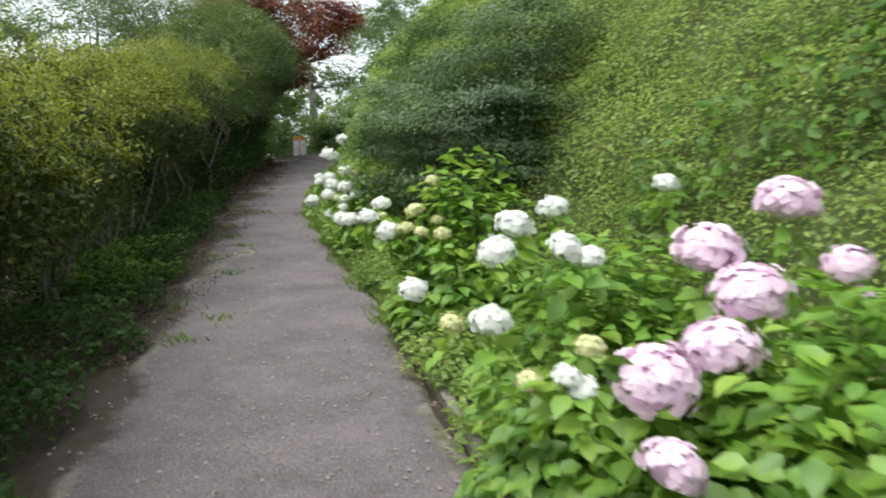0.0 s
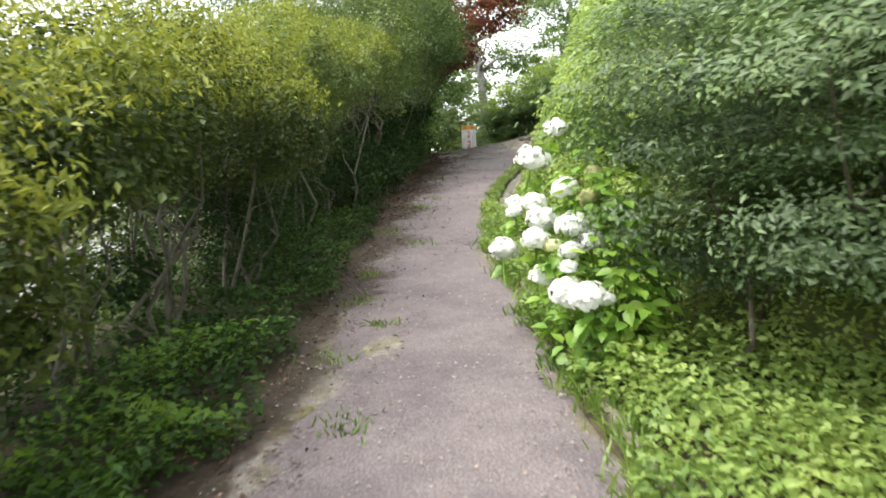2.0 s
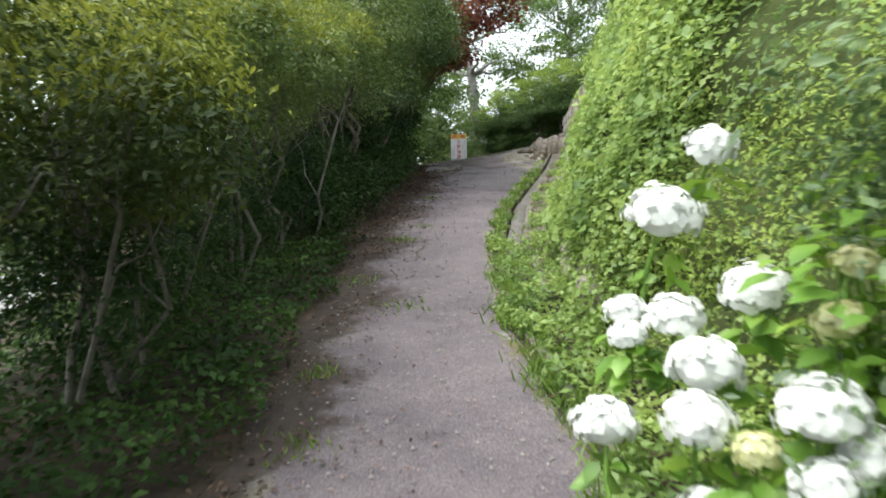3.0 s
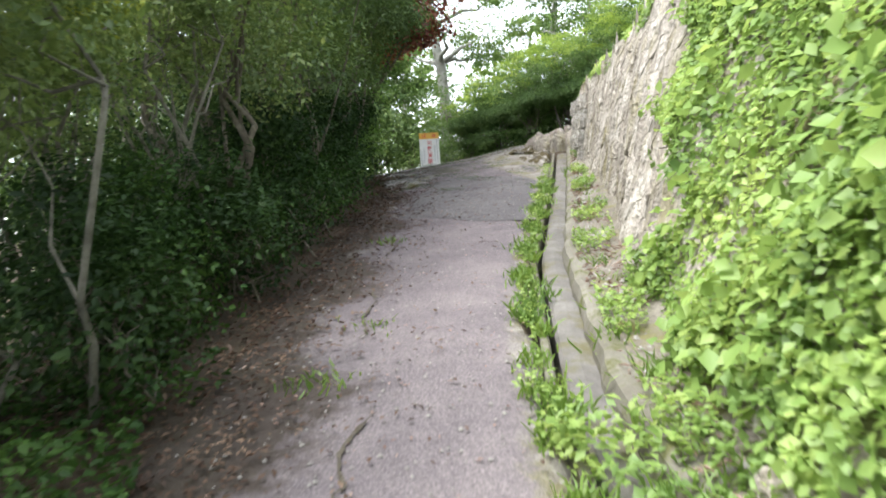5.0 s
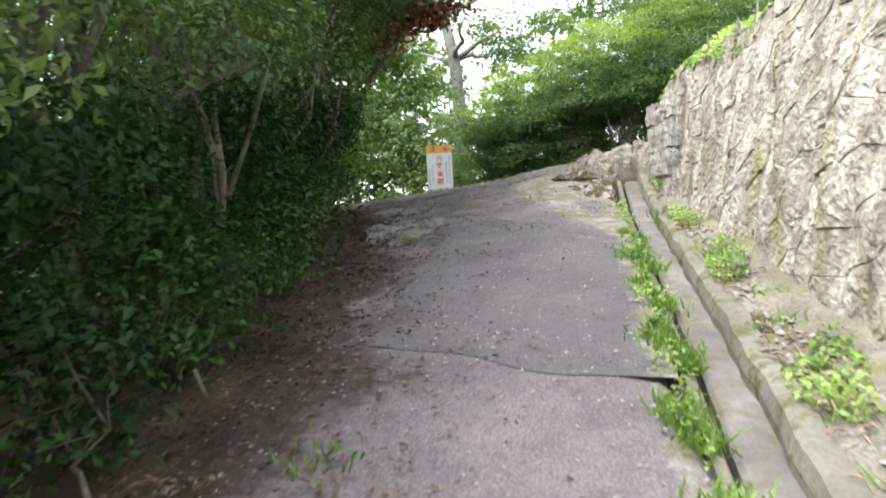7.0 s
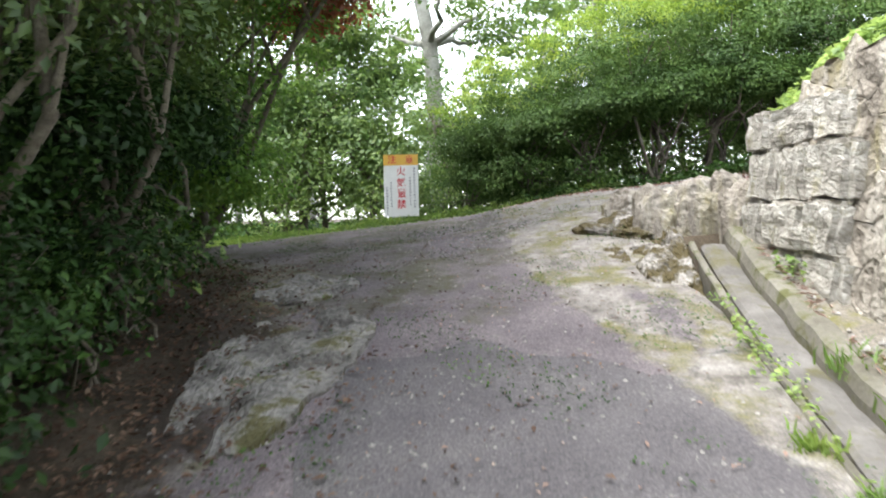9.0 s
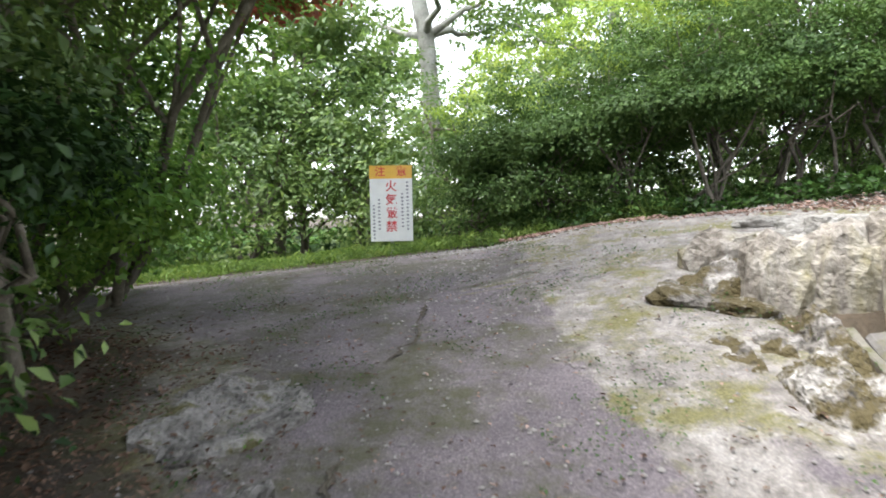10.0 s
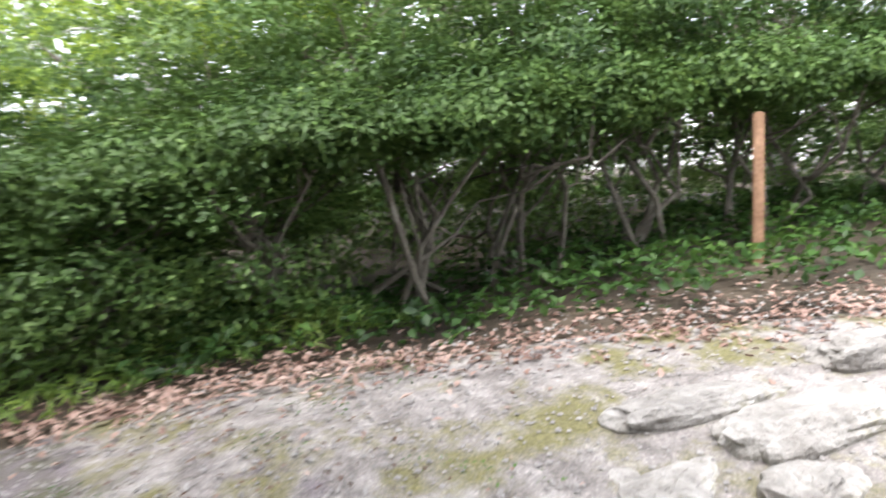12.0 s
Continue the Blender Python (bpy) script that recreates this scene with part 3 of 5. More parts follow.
run_along("ditch_wall", [(0.19, -0.5), (0.195, 0.02), (0.215, 0.085), (0.25, 0.105), (0.32, 0.1), (0.35, 0.06), (0.35, -0.5)], lambda y: ditch_x(y) + 0.006 * math.sin(y * 7.3) + 0.006 * math.sin(y * 17), ditch_y0, ditch_y1, 0.1, CONCRETE, "crumbling mossy edge of the ditch", "ditch")


def shoulder(u, v):
    x = ditch_x(v) + 0.28 + (foot_x(v) + 0.2 - ditch_x(v) - 0.28) * u
    return np.stack([x, v, path_z(x, v) + 0.07 + 0.1 * u + wobble(x, v, 6, 0.025)], 1)


tagged(sheet("shoulder", np.linspace(0, 1, 8), np.arange(2.6, 15.2, 0.15), shoulder, DIRT), "pale earth shoulder between ditch and wall", "ground", kind="structure")
run_along("path_edging", [(0.0, -0.2), (0.0, 0.04), (0.01, 0.05), (0.06, 0.05), (0.07, 0.04), (0.07, -0.2)], right_x, -9, 2.4, 0.3, CONCRETE, "narrow worn concrete edging of the path", "kerb")


# ---- bank and retaining wall ----
WALL_TOP = 2.3


def bank_top(y):
    return np.interp(y, [-60, -10, -3, 3, 8, 14.2, 14.5, 15.1], [1.5, 1.9, 2.1, 2.3, WALL_TOP, WALL_TOP, WALL_TOP - 0.06, WALL_TOP - 0.3])


def lean(y):
    return np.interp(y, [-60, -8, 0, 4, 8, 12, 14.2, 15.2], [1.2, 0.95, 0.6, 0.38, 0.27, 0.2, 0.1, 0.03])


def bank_places(u, v):
    """u: 0 to 1 up the face, then over the terrace."""
    z0 = path_z(foot_x(v), v) - 0.25
    h = bank_top(v) - z0
    up = np.minimum(u, 1)
    x = foot_x(v) + lean(v) * h * up ** 1.15 + np.maximum(u - 1, 0) ** 1.5 * 9
    k = smooth((v - 2.4) / 1.8)
    z = z0 + h * ((1 - k) * np.sin(up * math.pi / 2) ** 0.85 + k * up) + np.maximum(u - 1, 0) * 1.6
    x = x + wobble(v, z * 2, 1.6, 0.07) * (u < 1.2) * (1 - 0.7 * k) + 0.14 * smooth((v - 3.4) / 1.0)
    return np.stack([x, v, z + wobble(x, v, 1.1, 0.05)], 1)


bank_us = np.concatenate([np.linspace(0, 1, 26), [1.05, 1.15, 1.35, 1.7, 2.4, 4]])
tagged(sheet("bank", bank_us, np.concatenate([[-60, -30, -20], np.arange(-14, 15.11, 0.3)]), bank_places, UNDER), "steep earth bank beside the path", "bank", kind="structure")


def scatter_bank(n, y0, y1, u0, u1):
    v = RNG.uniform(y0, y1, n)
    u = RNG.uniform(u0, u1, n)
    p = bank_places(u, v)
    e = 0.01
    nx = np.cross(bank_places(u, v + e) - p, bank_places(u + e, v) - p)
    nx = unit(nx)
    nx = np.where(nx[:, :1] > 0, -nx, nx)
    return p, nx, u, v


def creeper(name, n, y0, y1, u0, u1, size, keep, label, lift=0.06, material=None, slim=0.75):
    p, nr, u, v = scatter_bank(n, y0, y1, u0, u1)
    k = keep(u, v, p)
    p, nr = p[k], nr[k]
    lump = 0.5 + 0.5 * np.sin(p[:, 1] * 2.7 + 2 * np.sin(p[:, 2] * 2.1)) * np.sin(p[:, 2] * 3.3 + p[:, 1])
    p = p + nr * (lift * RNG.uniform(0.1, 1, len(p)) + lump * 0.1)[:, None]
    a = leaf_arrays(p, nr * 0.8 + np.array((0, 0, 0.6)), size, slim, spread=0.55)
    return tagged(big_mesh(name, *a, material or L_IVY), label, "creeper", kind="stuff")


def ragged(u, v, p):
    """The creeper's uneven end: it reaches farther along the wall near the top."""
    low = np.interp(v, [1.6, 2.6, 4.4, 5.2], [0.0, 0.05, 0.1, 0.02]) + 0.07 * np.sin(v * 6.1) + 0.04 * np.sin(v * 14)
    return (v + 0.35 * np.sin(p[:, 2] * 5.2) + 0.25 * np.sin(p[:, 2] * 11 + v) < 5.4 + 2.2 * np.clip(u, 0, 1) ** 0.8) & (u > low)


def bare(u, v, p):
    """Thin places where earth shows."""
    return np.sin(p[:, 1] * 2.1 + 2.3 * np.sin(p[:, 2] * 1.7)) + np.sin(p[:, 2] * 4.3 + 1.9 * np.sin(p[:, 1] * 1.3)) + RNG.normal(0, 0.5, len(v)) > -0.95


creeper("bank_weeds", 190000, -10.5, 2.6, 0.0, 1.2, 0.042, lambda u, v, p: bare(u, v, p) & (u > np.interp(v, [1.6, 2.6], [0, 0.2])), "fine yellow-green weeds and grass covering the bank", 0.05, L_BANK, 0.4)
creeper("bank_creeper", 62000, -10.5, 1.8, 0.0, 1.2, 0.05, lambda u, v, p: ~bare(u, v, p) | (RNG.random(len(v)) < 0.35), "bright green creeper among the weeds of the bank")
creeper("wall_creeper", 78000, 1.4, 8.5, 0.0, 1.25, 0.052, ragged, "dense bright green creeper hanging over the wall", 0.14)
creeper("broad_creeper", 6500, 1.2, 8.0, 0.1, 1.15, 0.085, lambda u, v, p: ragged(u + 0.03, v, p) & (np.sin(v * 3.3 + p[:, 2] * 2) > -0.3), "broad-leaved vine among the creeper", 0.24)
creeper("broad_weeds", 5000, -9.5, -4.2, 0.1, 0.8, 0.1, lambda u, v, p: np.sin(p[:, 1] * 1.9 + p[:, 2] * 2.6) + RNG.normal(0, 0.4, len(v)) > 0, "broad bright leaves among the weeds of the bank", 0.2, L_GREEN, 0.6)
creeper("wall_top_creeper", 9000, 6.5, 15.0, 0.9, 1.35, 0.06, lambda u, v, p: u > 0.93 + 0.05 * np.sin(v * 3), "green creeper hanging over the top of the wall")

wall = thing("wall_stone_retaining", (0, 0, 0), "pale rough stone retaining wall with moss", "wall", kind="structure")


def stone_mesh(k, seed):
    """A rough block of unit size with rounded, chipped faces, centred, front towards -x."""
    rng = random.Random(seed)
    bm = bmesh.new()
    bmesh.ops.create_cube(bm, size=1)
    bmesh.ops.bevel(bm, geom=bm.edges[:], offset=0.09, segments=2, affect="EDGES")
    bmesh.ops.subdivide_edges(bm, edges=[e for e in bm.edges if e.calc_length() > 0.4], cuts=3, use_grid_fill=True)
    for v in bm.verts:
        v.co += noise.noise_vector(v.co * 2.6 + Vector((seed * 7, 0, 0))) * 0.07 + noise.noise_vector(v.co * 7 + Vector((seed, 3, 0))) * 0.02
    me = bpy.data.meshes.new("stone")
    bm.to_mesh(me)
    bm.free()
    me.materials.append(k)
    return me


STONES = [stone_mesh(BLOCK, s) for s in range(8)]


def wall_face(y, z):
    z0 = float(path_z(foot_x(y), y)) - 0.25
    h = float(bank_top(y)) - z0
    up = min(max((z - z0) / h, 0), 1)
    return float(foot_x(y) + lean(y) * h * up ** 1.15)


def cell(p, others):
    """The part of the plane nearer to p than to the others: a convex outline."""
    poly = [Vector((p.x + a, p.y + c)) for a, c in ((-0.5, -0.5), (0.5, -0.5), (0.5, 0.5), (-0.5, 0.5))]
    for q in others:
        m, d = (p + q) / 2, q - p
        out = []
        for k in range(len(poly)):
            a, c = poly[k], poly[(k + 1) % len(poly)]
            sa, sc = (a - m).dot(d), (c - m).dot(d)
            if sa <= 0:
                out.append(a)
            if sa * sc < 0:
                out.append(a + (c - a) * (sa / (sa - sc)))
        poly = out
        if len(poly) < 3:
            return []
    return poly


def weathered(y, z):
    """The rough relief that runs over the whole face, mostly in upright ribs."""
    a = noise.fractal(Vector((y * 2.2, z * 1.0, 7)), 1.0, 2.0, 5) * 0.05
    return a - abs(noise.noise(Vector((y * 6, z * 2.2, 2)))) * 0.05 + noise.noise(Vector((y * 16, z * 7, 4))) * 0.014


def rubble(y0, y1, z0, z1):
    """Tightly fitted rough stones of uneven outline over the wall's face."""
    rng = random.Random(11)
    stretch = 1.15
    pts = []
    for _ in range(9000):
        p = Vector((rng.uniform(y0, y1) / stretch, rng.uniform(z0, z1)))
        gap = 0.2 + 0.13 * noise.noise(Vector((p.x * 1.3, p.y * 1.3, 5)))
        if all((p - q).length > gap for q in pts):
            pts.append(p)
    for p in pts:
        y, z = p.x * stretch, p.y
        if z < float(path_z(foot_x(y), y)) - 0.25 or z > float(bank_top(y)) - 0.02:
            continue
        near = sorted((q for q in pts if q is not p and (q - p).length < 0.9), key=lambda q: (q - p).length)[:16]
        corners = cell(p, near)
        if len(corners) < 3:
            continue
        poly = []
        for k, a in enumerate(corners):
            b = corners[(k + 1) % len(corners)]
            m = max(1, int((b - a).length / 0.06))
            poly += [a + (b - a) * (i / m) for i in range(m)]
        c = sum(poly, Vector((0, 0))) / len(poly)
        proud, tilt_y, tilt_z = rng.uniform(-0.005, 0.008), rng.uniform(-0.03, 0.03), rng.uniform(-0.03, 0.03)
        v = []
        for s, back in ((1.0, 0.14), (0.995, 0.008), (0.96, 0.0), (0.72, 0.0), (0.4, 0.0)):
            for q in poly:
                e = c + (q - c) * s
                yy = e.x * stretch
                zz = min(e.y, float(bank_top(yy)) + 0.05 * noise.noise(Vector((yy * 3, 0, 1))))
                x = wall_face(yy, zz) + 0.02 + back - weathered(yy, zz) - proud + (yy - y) * tilt_y + (zz - z) * tilt_z + rng.uniform(-0.004, 0.004)
                v.append((x, yy, zz))
        n = len(poly)
        v.append((wall_face(y, c.y) + 0.02 - weathered(c.x * stretch, c.y) - proud, c.x * stretch, c.y))
        f = [(r * n + k, r * n + (k + 1) % n, (r + 1) * n + (k + 1) % n, (r + 1) * n + k) for r in range(4) for k in range(n)]
        f += [(4 * n + k, 4 * n + (k + 1) % n, 5 * n) for k in range(n)]
        mesh_object("stone", v, f, STONE, wall)


def lay_wall():
    rng = random.Random(4)
    rubble(3.3, 13.95, -1.1, WALL_TOP)
    # large squared blocks at the wall's end, their joints broken from course to course
    z, k = 0.82, 0
    while z < WALL_TOP - 0.1:
        course = (0.36, 0.3, 0.34, 0.27, 0.3)[k % 5]
        y = 15.14 - 0.02 * k
        for i in range(4):
            long = rng.uniform(0.34, 0.5) if (i + k) % 2 else rng.uniform(0.5, 0.66)
            if y < 13.95:
                break
            if z + course * 0.85 < float(bank_top(y - long / 2)):
                ob = new("stone", STONES[rng.randrange(8)])
                ob.parent = wall
                ob.matrix_basis = pose(wall_face(y - long / 2, z + course / 2) + 0.19 + rng.uniform(-0.02, 0.02), y - long / 2, z + course / 2, rng.uniform(-2, 2), rng.uniform(-2, 4), rng.uniform(-3, 3)) @ Matrix.Diagonal((0.46, long * 1.02, course * 1.03, 1))
            y -= long
        z += course
        k += 1
    # the end of the wall turns away from the path
    z = 0.9
    while z < WALL_TOP - 0.35:
        course = rng.uniform(0.24, 0.36)
        x = wall_face(15.0, z) + 0.44
        while x < 5.2:
            w = rng.uniform(0.3, 0.55)
            ob = new("stone", STONES[rng.randrange(8)])
            ob.parent = wall
            ob.matrix_basis = pose(x + w / 2, 15.08 + rng.uniform(-0.03, 0.03), z + course / 2, rng.uniform(-5, 5), rng.uniform(-4, 4), 90 + rng.uniform(-5, 5)) @ Matrix.Diagonal((0.34, w * 1.03, course * 1.04, 1))
            x += w
        z += course


def rock(name, at, size, material, label, turn=0.0, seed=1, category="rock", group="", rough=0.2):
    """A boulder: a subdivided block pushed in and out by noise."""
    bm = bmesh.new()
    bmesh.ops.create_icosphere(bm, subdivisions=4, radius=0.5)
    off = Vector((seed * 3.1, seed * 1.7, seed * 0.9))
    for v in bm.verts:
        c = v.co
        q = Vector([math.copysign(abs(a * 2) ** 0.55, a) * 0.5 for a in c])
        d = noise.noise(q * 3 + off) * rough + noise.noise(q * 8 + off) * rough * 0.45 - abs(noise.noise(q * 5 - off)) * rough * 0.3 + noise.noise(q * 20 + off) * rough * 0.12
        v.co = q * (1 + d)
    bmesh.ops.scale(bm, vec=size, verts=bm.verts[:])
    me = bpy.data.meshes.new(name)
    bm.to_mesh(me)
    bm.free()
    me.materials.append(material)
    ob = new(name, me)
    ob.matrix_basis = Matrix.Translation(at) @ pose(0, 0, 0, 0, 0, turn)
    return tagged(ob, label, category, group)

for i, (y, a, b, c) in enumerate([(1.9, 0.4, 0.55, 0.4), (2.35, 0.5, 0.6, 0.55), (2.85, 0.45, 0.6, 0.7), (3.3, 0.4, 0.5, 0.75), (3.75, 0.36, 0.5, 0.6)]):
    x = float(foot_x(y)) + 0.2
    rock("boulder", (x, y, float(path_z(x, y)) + 0.02), (a, b, c), STONE, "rough pale stone half buried at the bank's foot", 12 * i, 30 + i, group="stones at the foot of the bank", rough=0.3)

# ---- rocks at the head of the path ----
def outcrop(u, v):
    xl = np.interp(v, [14.1, 14.5, 15.2, 15.9, 16.6], [1.22, 0.98, 0.68, 0.86, 1.2]) + 0.06 * np.sin(v * 9)
    xr = np.interp(v, [14.1, 14.5, 15.3, 16, 16.6], [1.5, 1.55, 1.66, 1.8, 1.75])
    x = xl + (xr - xl) * u
    low = np.array([noise.fractal(Vector((a * 2.6, c * 2.6, 3)), 1.0, 2.0, 5) for a, c in zip(x, v)])
    step = np.array([noise.cell(Vector((a * 3.1 + 0.3 * c, c * 2.3, 1))) for a, c in zip(x, v)])
    fine_bump = np.array([noise.fractal(Vector((a * 9, c * 9, 8)), 0.8, 2.0, 4) for a, c in zip(x, v)])
    body = smooth(u * 2) * (1 - smooth((u - 0.88) / 0.12)) * smooth((v - 14.05) * 3) * smooth((16.65 - v) * 4)
    rise = np.interp(v, [14, 15, 16, 16.6], [0.12, 0.12, 0.13, 0.12])
    return np.stack([x, v, path_z(x, v) - 0.04 - 0.25 * (u > 0.97) + body * (rise + 0.1 * low + 0.09 * step - 0.05 + 0.05 * fine_bump)], 1)


tagged(sheet("rock_outcrop", np.linspace(0, 1, 70), np.linspace(14.0, 16.7, 190), outcrop, ROCK), "low weathered bedrock outcrop patched with brown moss", "rock")

# place, height of the top, size across, along and up, turn
rocks = [
    (1.22, 15.85, 1.32, 0.75, 0.85, 0.32, -15, ROCK), 
    (1.42, 16.3, 1.59, 0.5, 0.45, 0.5, 30, STONE), (1.48, 15.62, 1.58, 0.4, 0.42, 0.75, 5, STONE), (1.76, 15.6, 1.65, 0.38, 0.4, 0.75, 0, STONE), (1.72, 16.1, 1.65, 0.4, 0.34, 0.5, 12, PALE),
    (1.94, 16.2, 1.78, 0.2, 0.22, 0.2, 40, PALE), (2.02, 15.65, 1.7, 0.38, 0.38, 0.75, 10, STONE), (2.05, 15.35, 1.6, 0.3, 0.34, 0.8, 0, STONE), (1.55, 16.62, 1.61, 0.5, 0.34, 0.3, -8, PALE),
    (1.72, 17.0, 1.64, 0.55, 0.34, 0.2, 8, PALE), (2.15, 17.2, 1.76, 0.95, 0.24, 0.24, -14, PALE), (2.35, 16.85, 1.76, 1.0, 0.3, 0.3, -12, PALE), (1.98, 16.7, 1.67, 0.42, 0.28, 0.3, 4, PALE), (3.05, 17.0, 1.86, 0.8, 0.26, 0.3, -14, PALE),
]
for i, (x, y, top, a, b, c, turn, material) in enumerate(rocks):
    words = {"mossy_rock": "grey rock outcrop patched with brown moss", "wall_stone": "rough pale stone at the wall's foot", "pale_stone": "flat pale stone laid at the path's edge"}[material.name]
    rock("boulder", (x, y, top - c * 0.46 - 0.075 * (material is PALE)), (a * (0.82 if material is PALE else 1), b * 0.9, c), material, words, turn, i + 1, group="stones at the head of the path", rough=0.34 if material is ROCK else 0.24)


def broken_slab(cx, cy, rx, ry, thick, seed):
    """A flake of old paving with a jagged outline and a top that has scaled off in layers."""
    n, rings = 64, 16
    v, f = [], []
    edge = [0.82 + 0.3 * noise.noise(Vector((math.cos(k / n * 6.283) * 1.6, math.sin(k / n * 6.283) * 1.6, seed))) + 0.12 * noise.noise(Vector((math.cos(k / n * 6.283) * 6, math.sin(k / n * 6.283) * 6, seed))) for k in range(n)]
    for ring in range(rings + 1):
        s = 1 if ring == rings else (ring + 1) / rings
        for k in range(n):
            a = 2 * math.pi * k / n
            x, y = cx + rx * s * edge[k] * math.cos(a), cy + ry * s * edge[k] * math.sin(a)
            q = noise.fractal(Vector((x * 2.6, y * 2.0, seed)), 0.9, 2.0, 4) * 2.2 + 0.6
            layer = 0.75 * math.floor(q * 2) / 2 + 0.25 * q
            top = thick * (0.5 + 0.38 * max(min(layer, 1.6), -0.6)) + 0.008 * noise.noise(Vector((x * 14, y * 14, seed)))
            v.append((x, y, float(path_z(x, y)) + (-0.03 if ring == rings else top)))
    v.append((cx, cy, float(path_z(cx, cy)) + thick * 0.7))
    for ring in range(rings):
        for k in range(n):
            a, b = ring * n + k, ring * n + (k + 1) % n
            f.append((a, a + n, b + n, b))
    f += [(len(v) - 1, k, (k + 1) % n) for k in range(n)]
    return tagged(mesh_object("broken_slab", v, f, SLAB), "flaking grey slab of broken old paving", "slab", "broken slabs in the path")


broken_slab(-0.8, 13.2, 0.48, 0.98, 0.075, 3)
broken_slab(-1.1, 14.6, 0.42, 0.5, 0.07, 5)

# ---- warning sign ----
sign_at = Vector((-1.345, 20.39, float(ground_z(-1.345, 20.39))))
sign = thing("warning_sign", sign_at, "white caution sign with yellow header, red lettering, steel post", "sign")
board_z = 1.855 - sign_at.z


def box(size, at=(0, 0, 0), bevel=0.0):
    bm = bmesh.new()
    bmesh.ops.create_cube(bm, size=1)
    bmesh.ops.scale(bm, vec=size, verts=bm.verts[:])
    if bevel:
        bmesh.ops.bevel(bm, geom=bm.edges[:], offset=bevel, segments=2, affect="EDGES")
    bmesh.ops.translate(bm, vec=at, verts=bm.verts[:])
    return bm


board = part("board", box((0.52, 0.012, 0.92), (0, 0, board_z), 0.004), WHITE, sign, "white printed board")
header = part("header", box((0.52, 0.004, 0.16), (0, -0.009, board_z + 0.39)), YELLOW, board, "orange-yellow header band")


def lettering(name, text, size, at, material, parent, label=""):
    cu = bpy.data.curves.new(name, "FONT")
    cu.body, cu.size, cu.align_x, cu.align_y, cu.extrude, cu.offset = text, size, "CENTER", "CENTER", 0.001, size * 0.012
    tmp = bpy.data.objects.new(name, cu)
    scene.collection.objects.link(tmp)
    me = bpy.data.meshes.new_from_object(tmp.evaluated_get(bpy.context.evaluated_depsgraph_get()))
    bpy.data.objects.remove(tmp)
    me.materials.clear()
    me.materials.append(material)
    ob = new(name, me)
    ob.parent = parent
    ob.matrix_basis = Matrix.Translation(at) @ pose(0, 0, 0, 90)
    return tagged(ob, label)


for i, ch in enumerate("注意"):
    lettering("letter", ch, 0.13, (-0.13 + 0.26 * i, -0.0125, board_z + 0.39), RED, board)
for i, ch in enumerate("火気厳禁"):
    lettering("letter", ch, 0.145, (0, -0.0085, board_z + 0.21 - 0.165 * i), RED, board)
rs = random.Random(5)
for x, n, top in ((0.2, 14, 0.26), (0.135, 10, 0.12), (-0.15, 9, 0.05), (-0.215, 10, -0.02)):
    for i in range(n):
        part("printed_bar", box((0.032 * rs.uniform(0.7, 1), 0.002, 0.024 * rs.uniform(0.6, 1)), (x, -0.0075, board_z + top - i * 0.044)), INK, board)
for x in (0,):
    bm = bmesh.new()
    bmesh.ops.create_cone(bm, cap_ends=True, segments=12, radius1=0.022, radius2=0.022, depth=1.3)
    bmesh.ops.translate(bm, vec=(x, 0.03, board_z - 0.25), verts=bm.verts[:])
    part("post", bm, STEEL, sign, "thin galvanised steel post")
sign.matrix_basis = Matrix.Translation(sign_at) @ pose(0, 0, 0, 0, 0, 8)

# ---- hydrangeas ----


def head_mesh(material, seed):
    """A mophead: many four-petalled florets over a flattened ball."""
    rng = np.random.default_rng(seed)
    n = 230
    d = unit(rng.normal(0, 1, (n, 3)))
    d[:, 2] = np.where(d[:, 2] < -0.35, -d[:, 2], d[:, 2])
    c = d * np.array((0.48, 0.48, 0.38)) * rng.uniform(0.84, 1.08, (n, 1)) * (1 + 0.13 * np.sin(d[:, :1] * 7 + seed) * np.sin(d[:, 1:2] * 8 + seed * 2) + 0.1 * np.sin(d[:, 2:] * 9 + d[:, :1] * 5))
    u = unit(np.cross(d, rng.normal(0, 1, (n, 3))))
    w = np.cross(d, u)
    s = 0.115
    vs, ts = [], []
    for k in range(4):
        a = k * math.pi / 2
        f = math.cos(a) * u + math.sin(a) * w
        g = -math.sin(a) * u + math.cos(a) * w
        base = c
        l1, l2 = c + f * s * 0.55 + g * s * 0.5 + d * 0.02, c + f * s * 0.55 - g * s * 0.5 + d * 0.02
        tip = c + f * s + d * 0.005
        vs.append(np.stack([base, l2, tip, l1], 1).reshape(-1, 3))
        i = np.arange(n)[:, None] * 4
        ts.append(np.concatenate([i + [0, 1, 2], i + [0, 2, 3]]) + k * n * 4)
    core = tmp_ball(0.4, 0.31)
    v, t = joined([(np.concatenate(vs), np.concatenate(ts)), core])
    me_ob = big_mesh("flower_head", v, t, material)
    me = me_ob.data
    bpy.data.objects.remove(me_ob)
    return me


def tmp_ball(r, h):
    v, t = [], []
    rows, cols = 5, 8
    for i in range(rows + 1):
        a = math.pi * i / rows
        for j in range(cols):
            b = 2 * math.pi * j / cols
            v.append((r * math.sin(a) * math.cos(b), r * math.sin(a) * math.sin(b), h * math.cos(a)))
    for i in range(rows):
        for j in range(cols):
            p, q = i * cols + j, i * cols + (j + 1) % cols
            t += [(p, p + cols, q + cols), (p, q + cols, q)]
    return np.array(v), np.array(t)


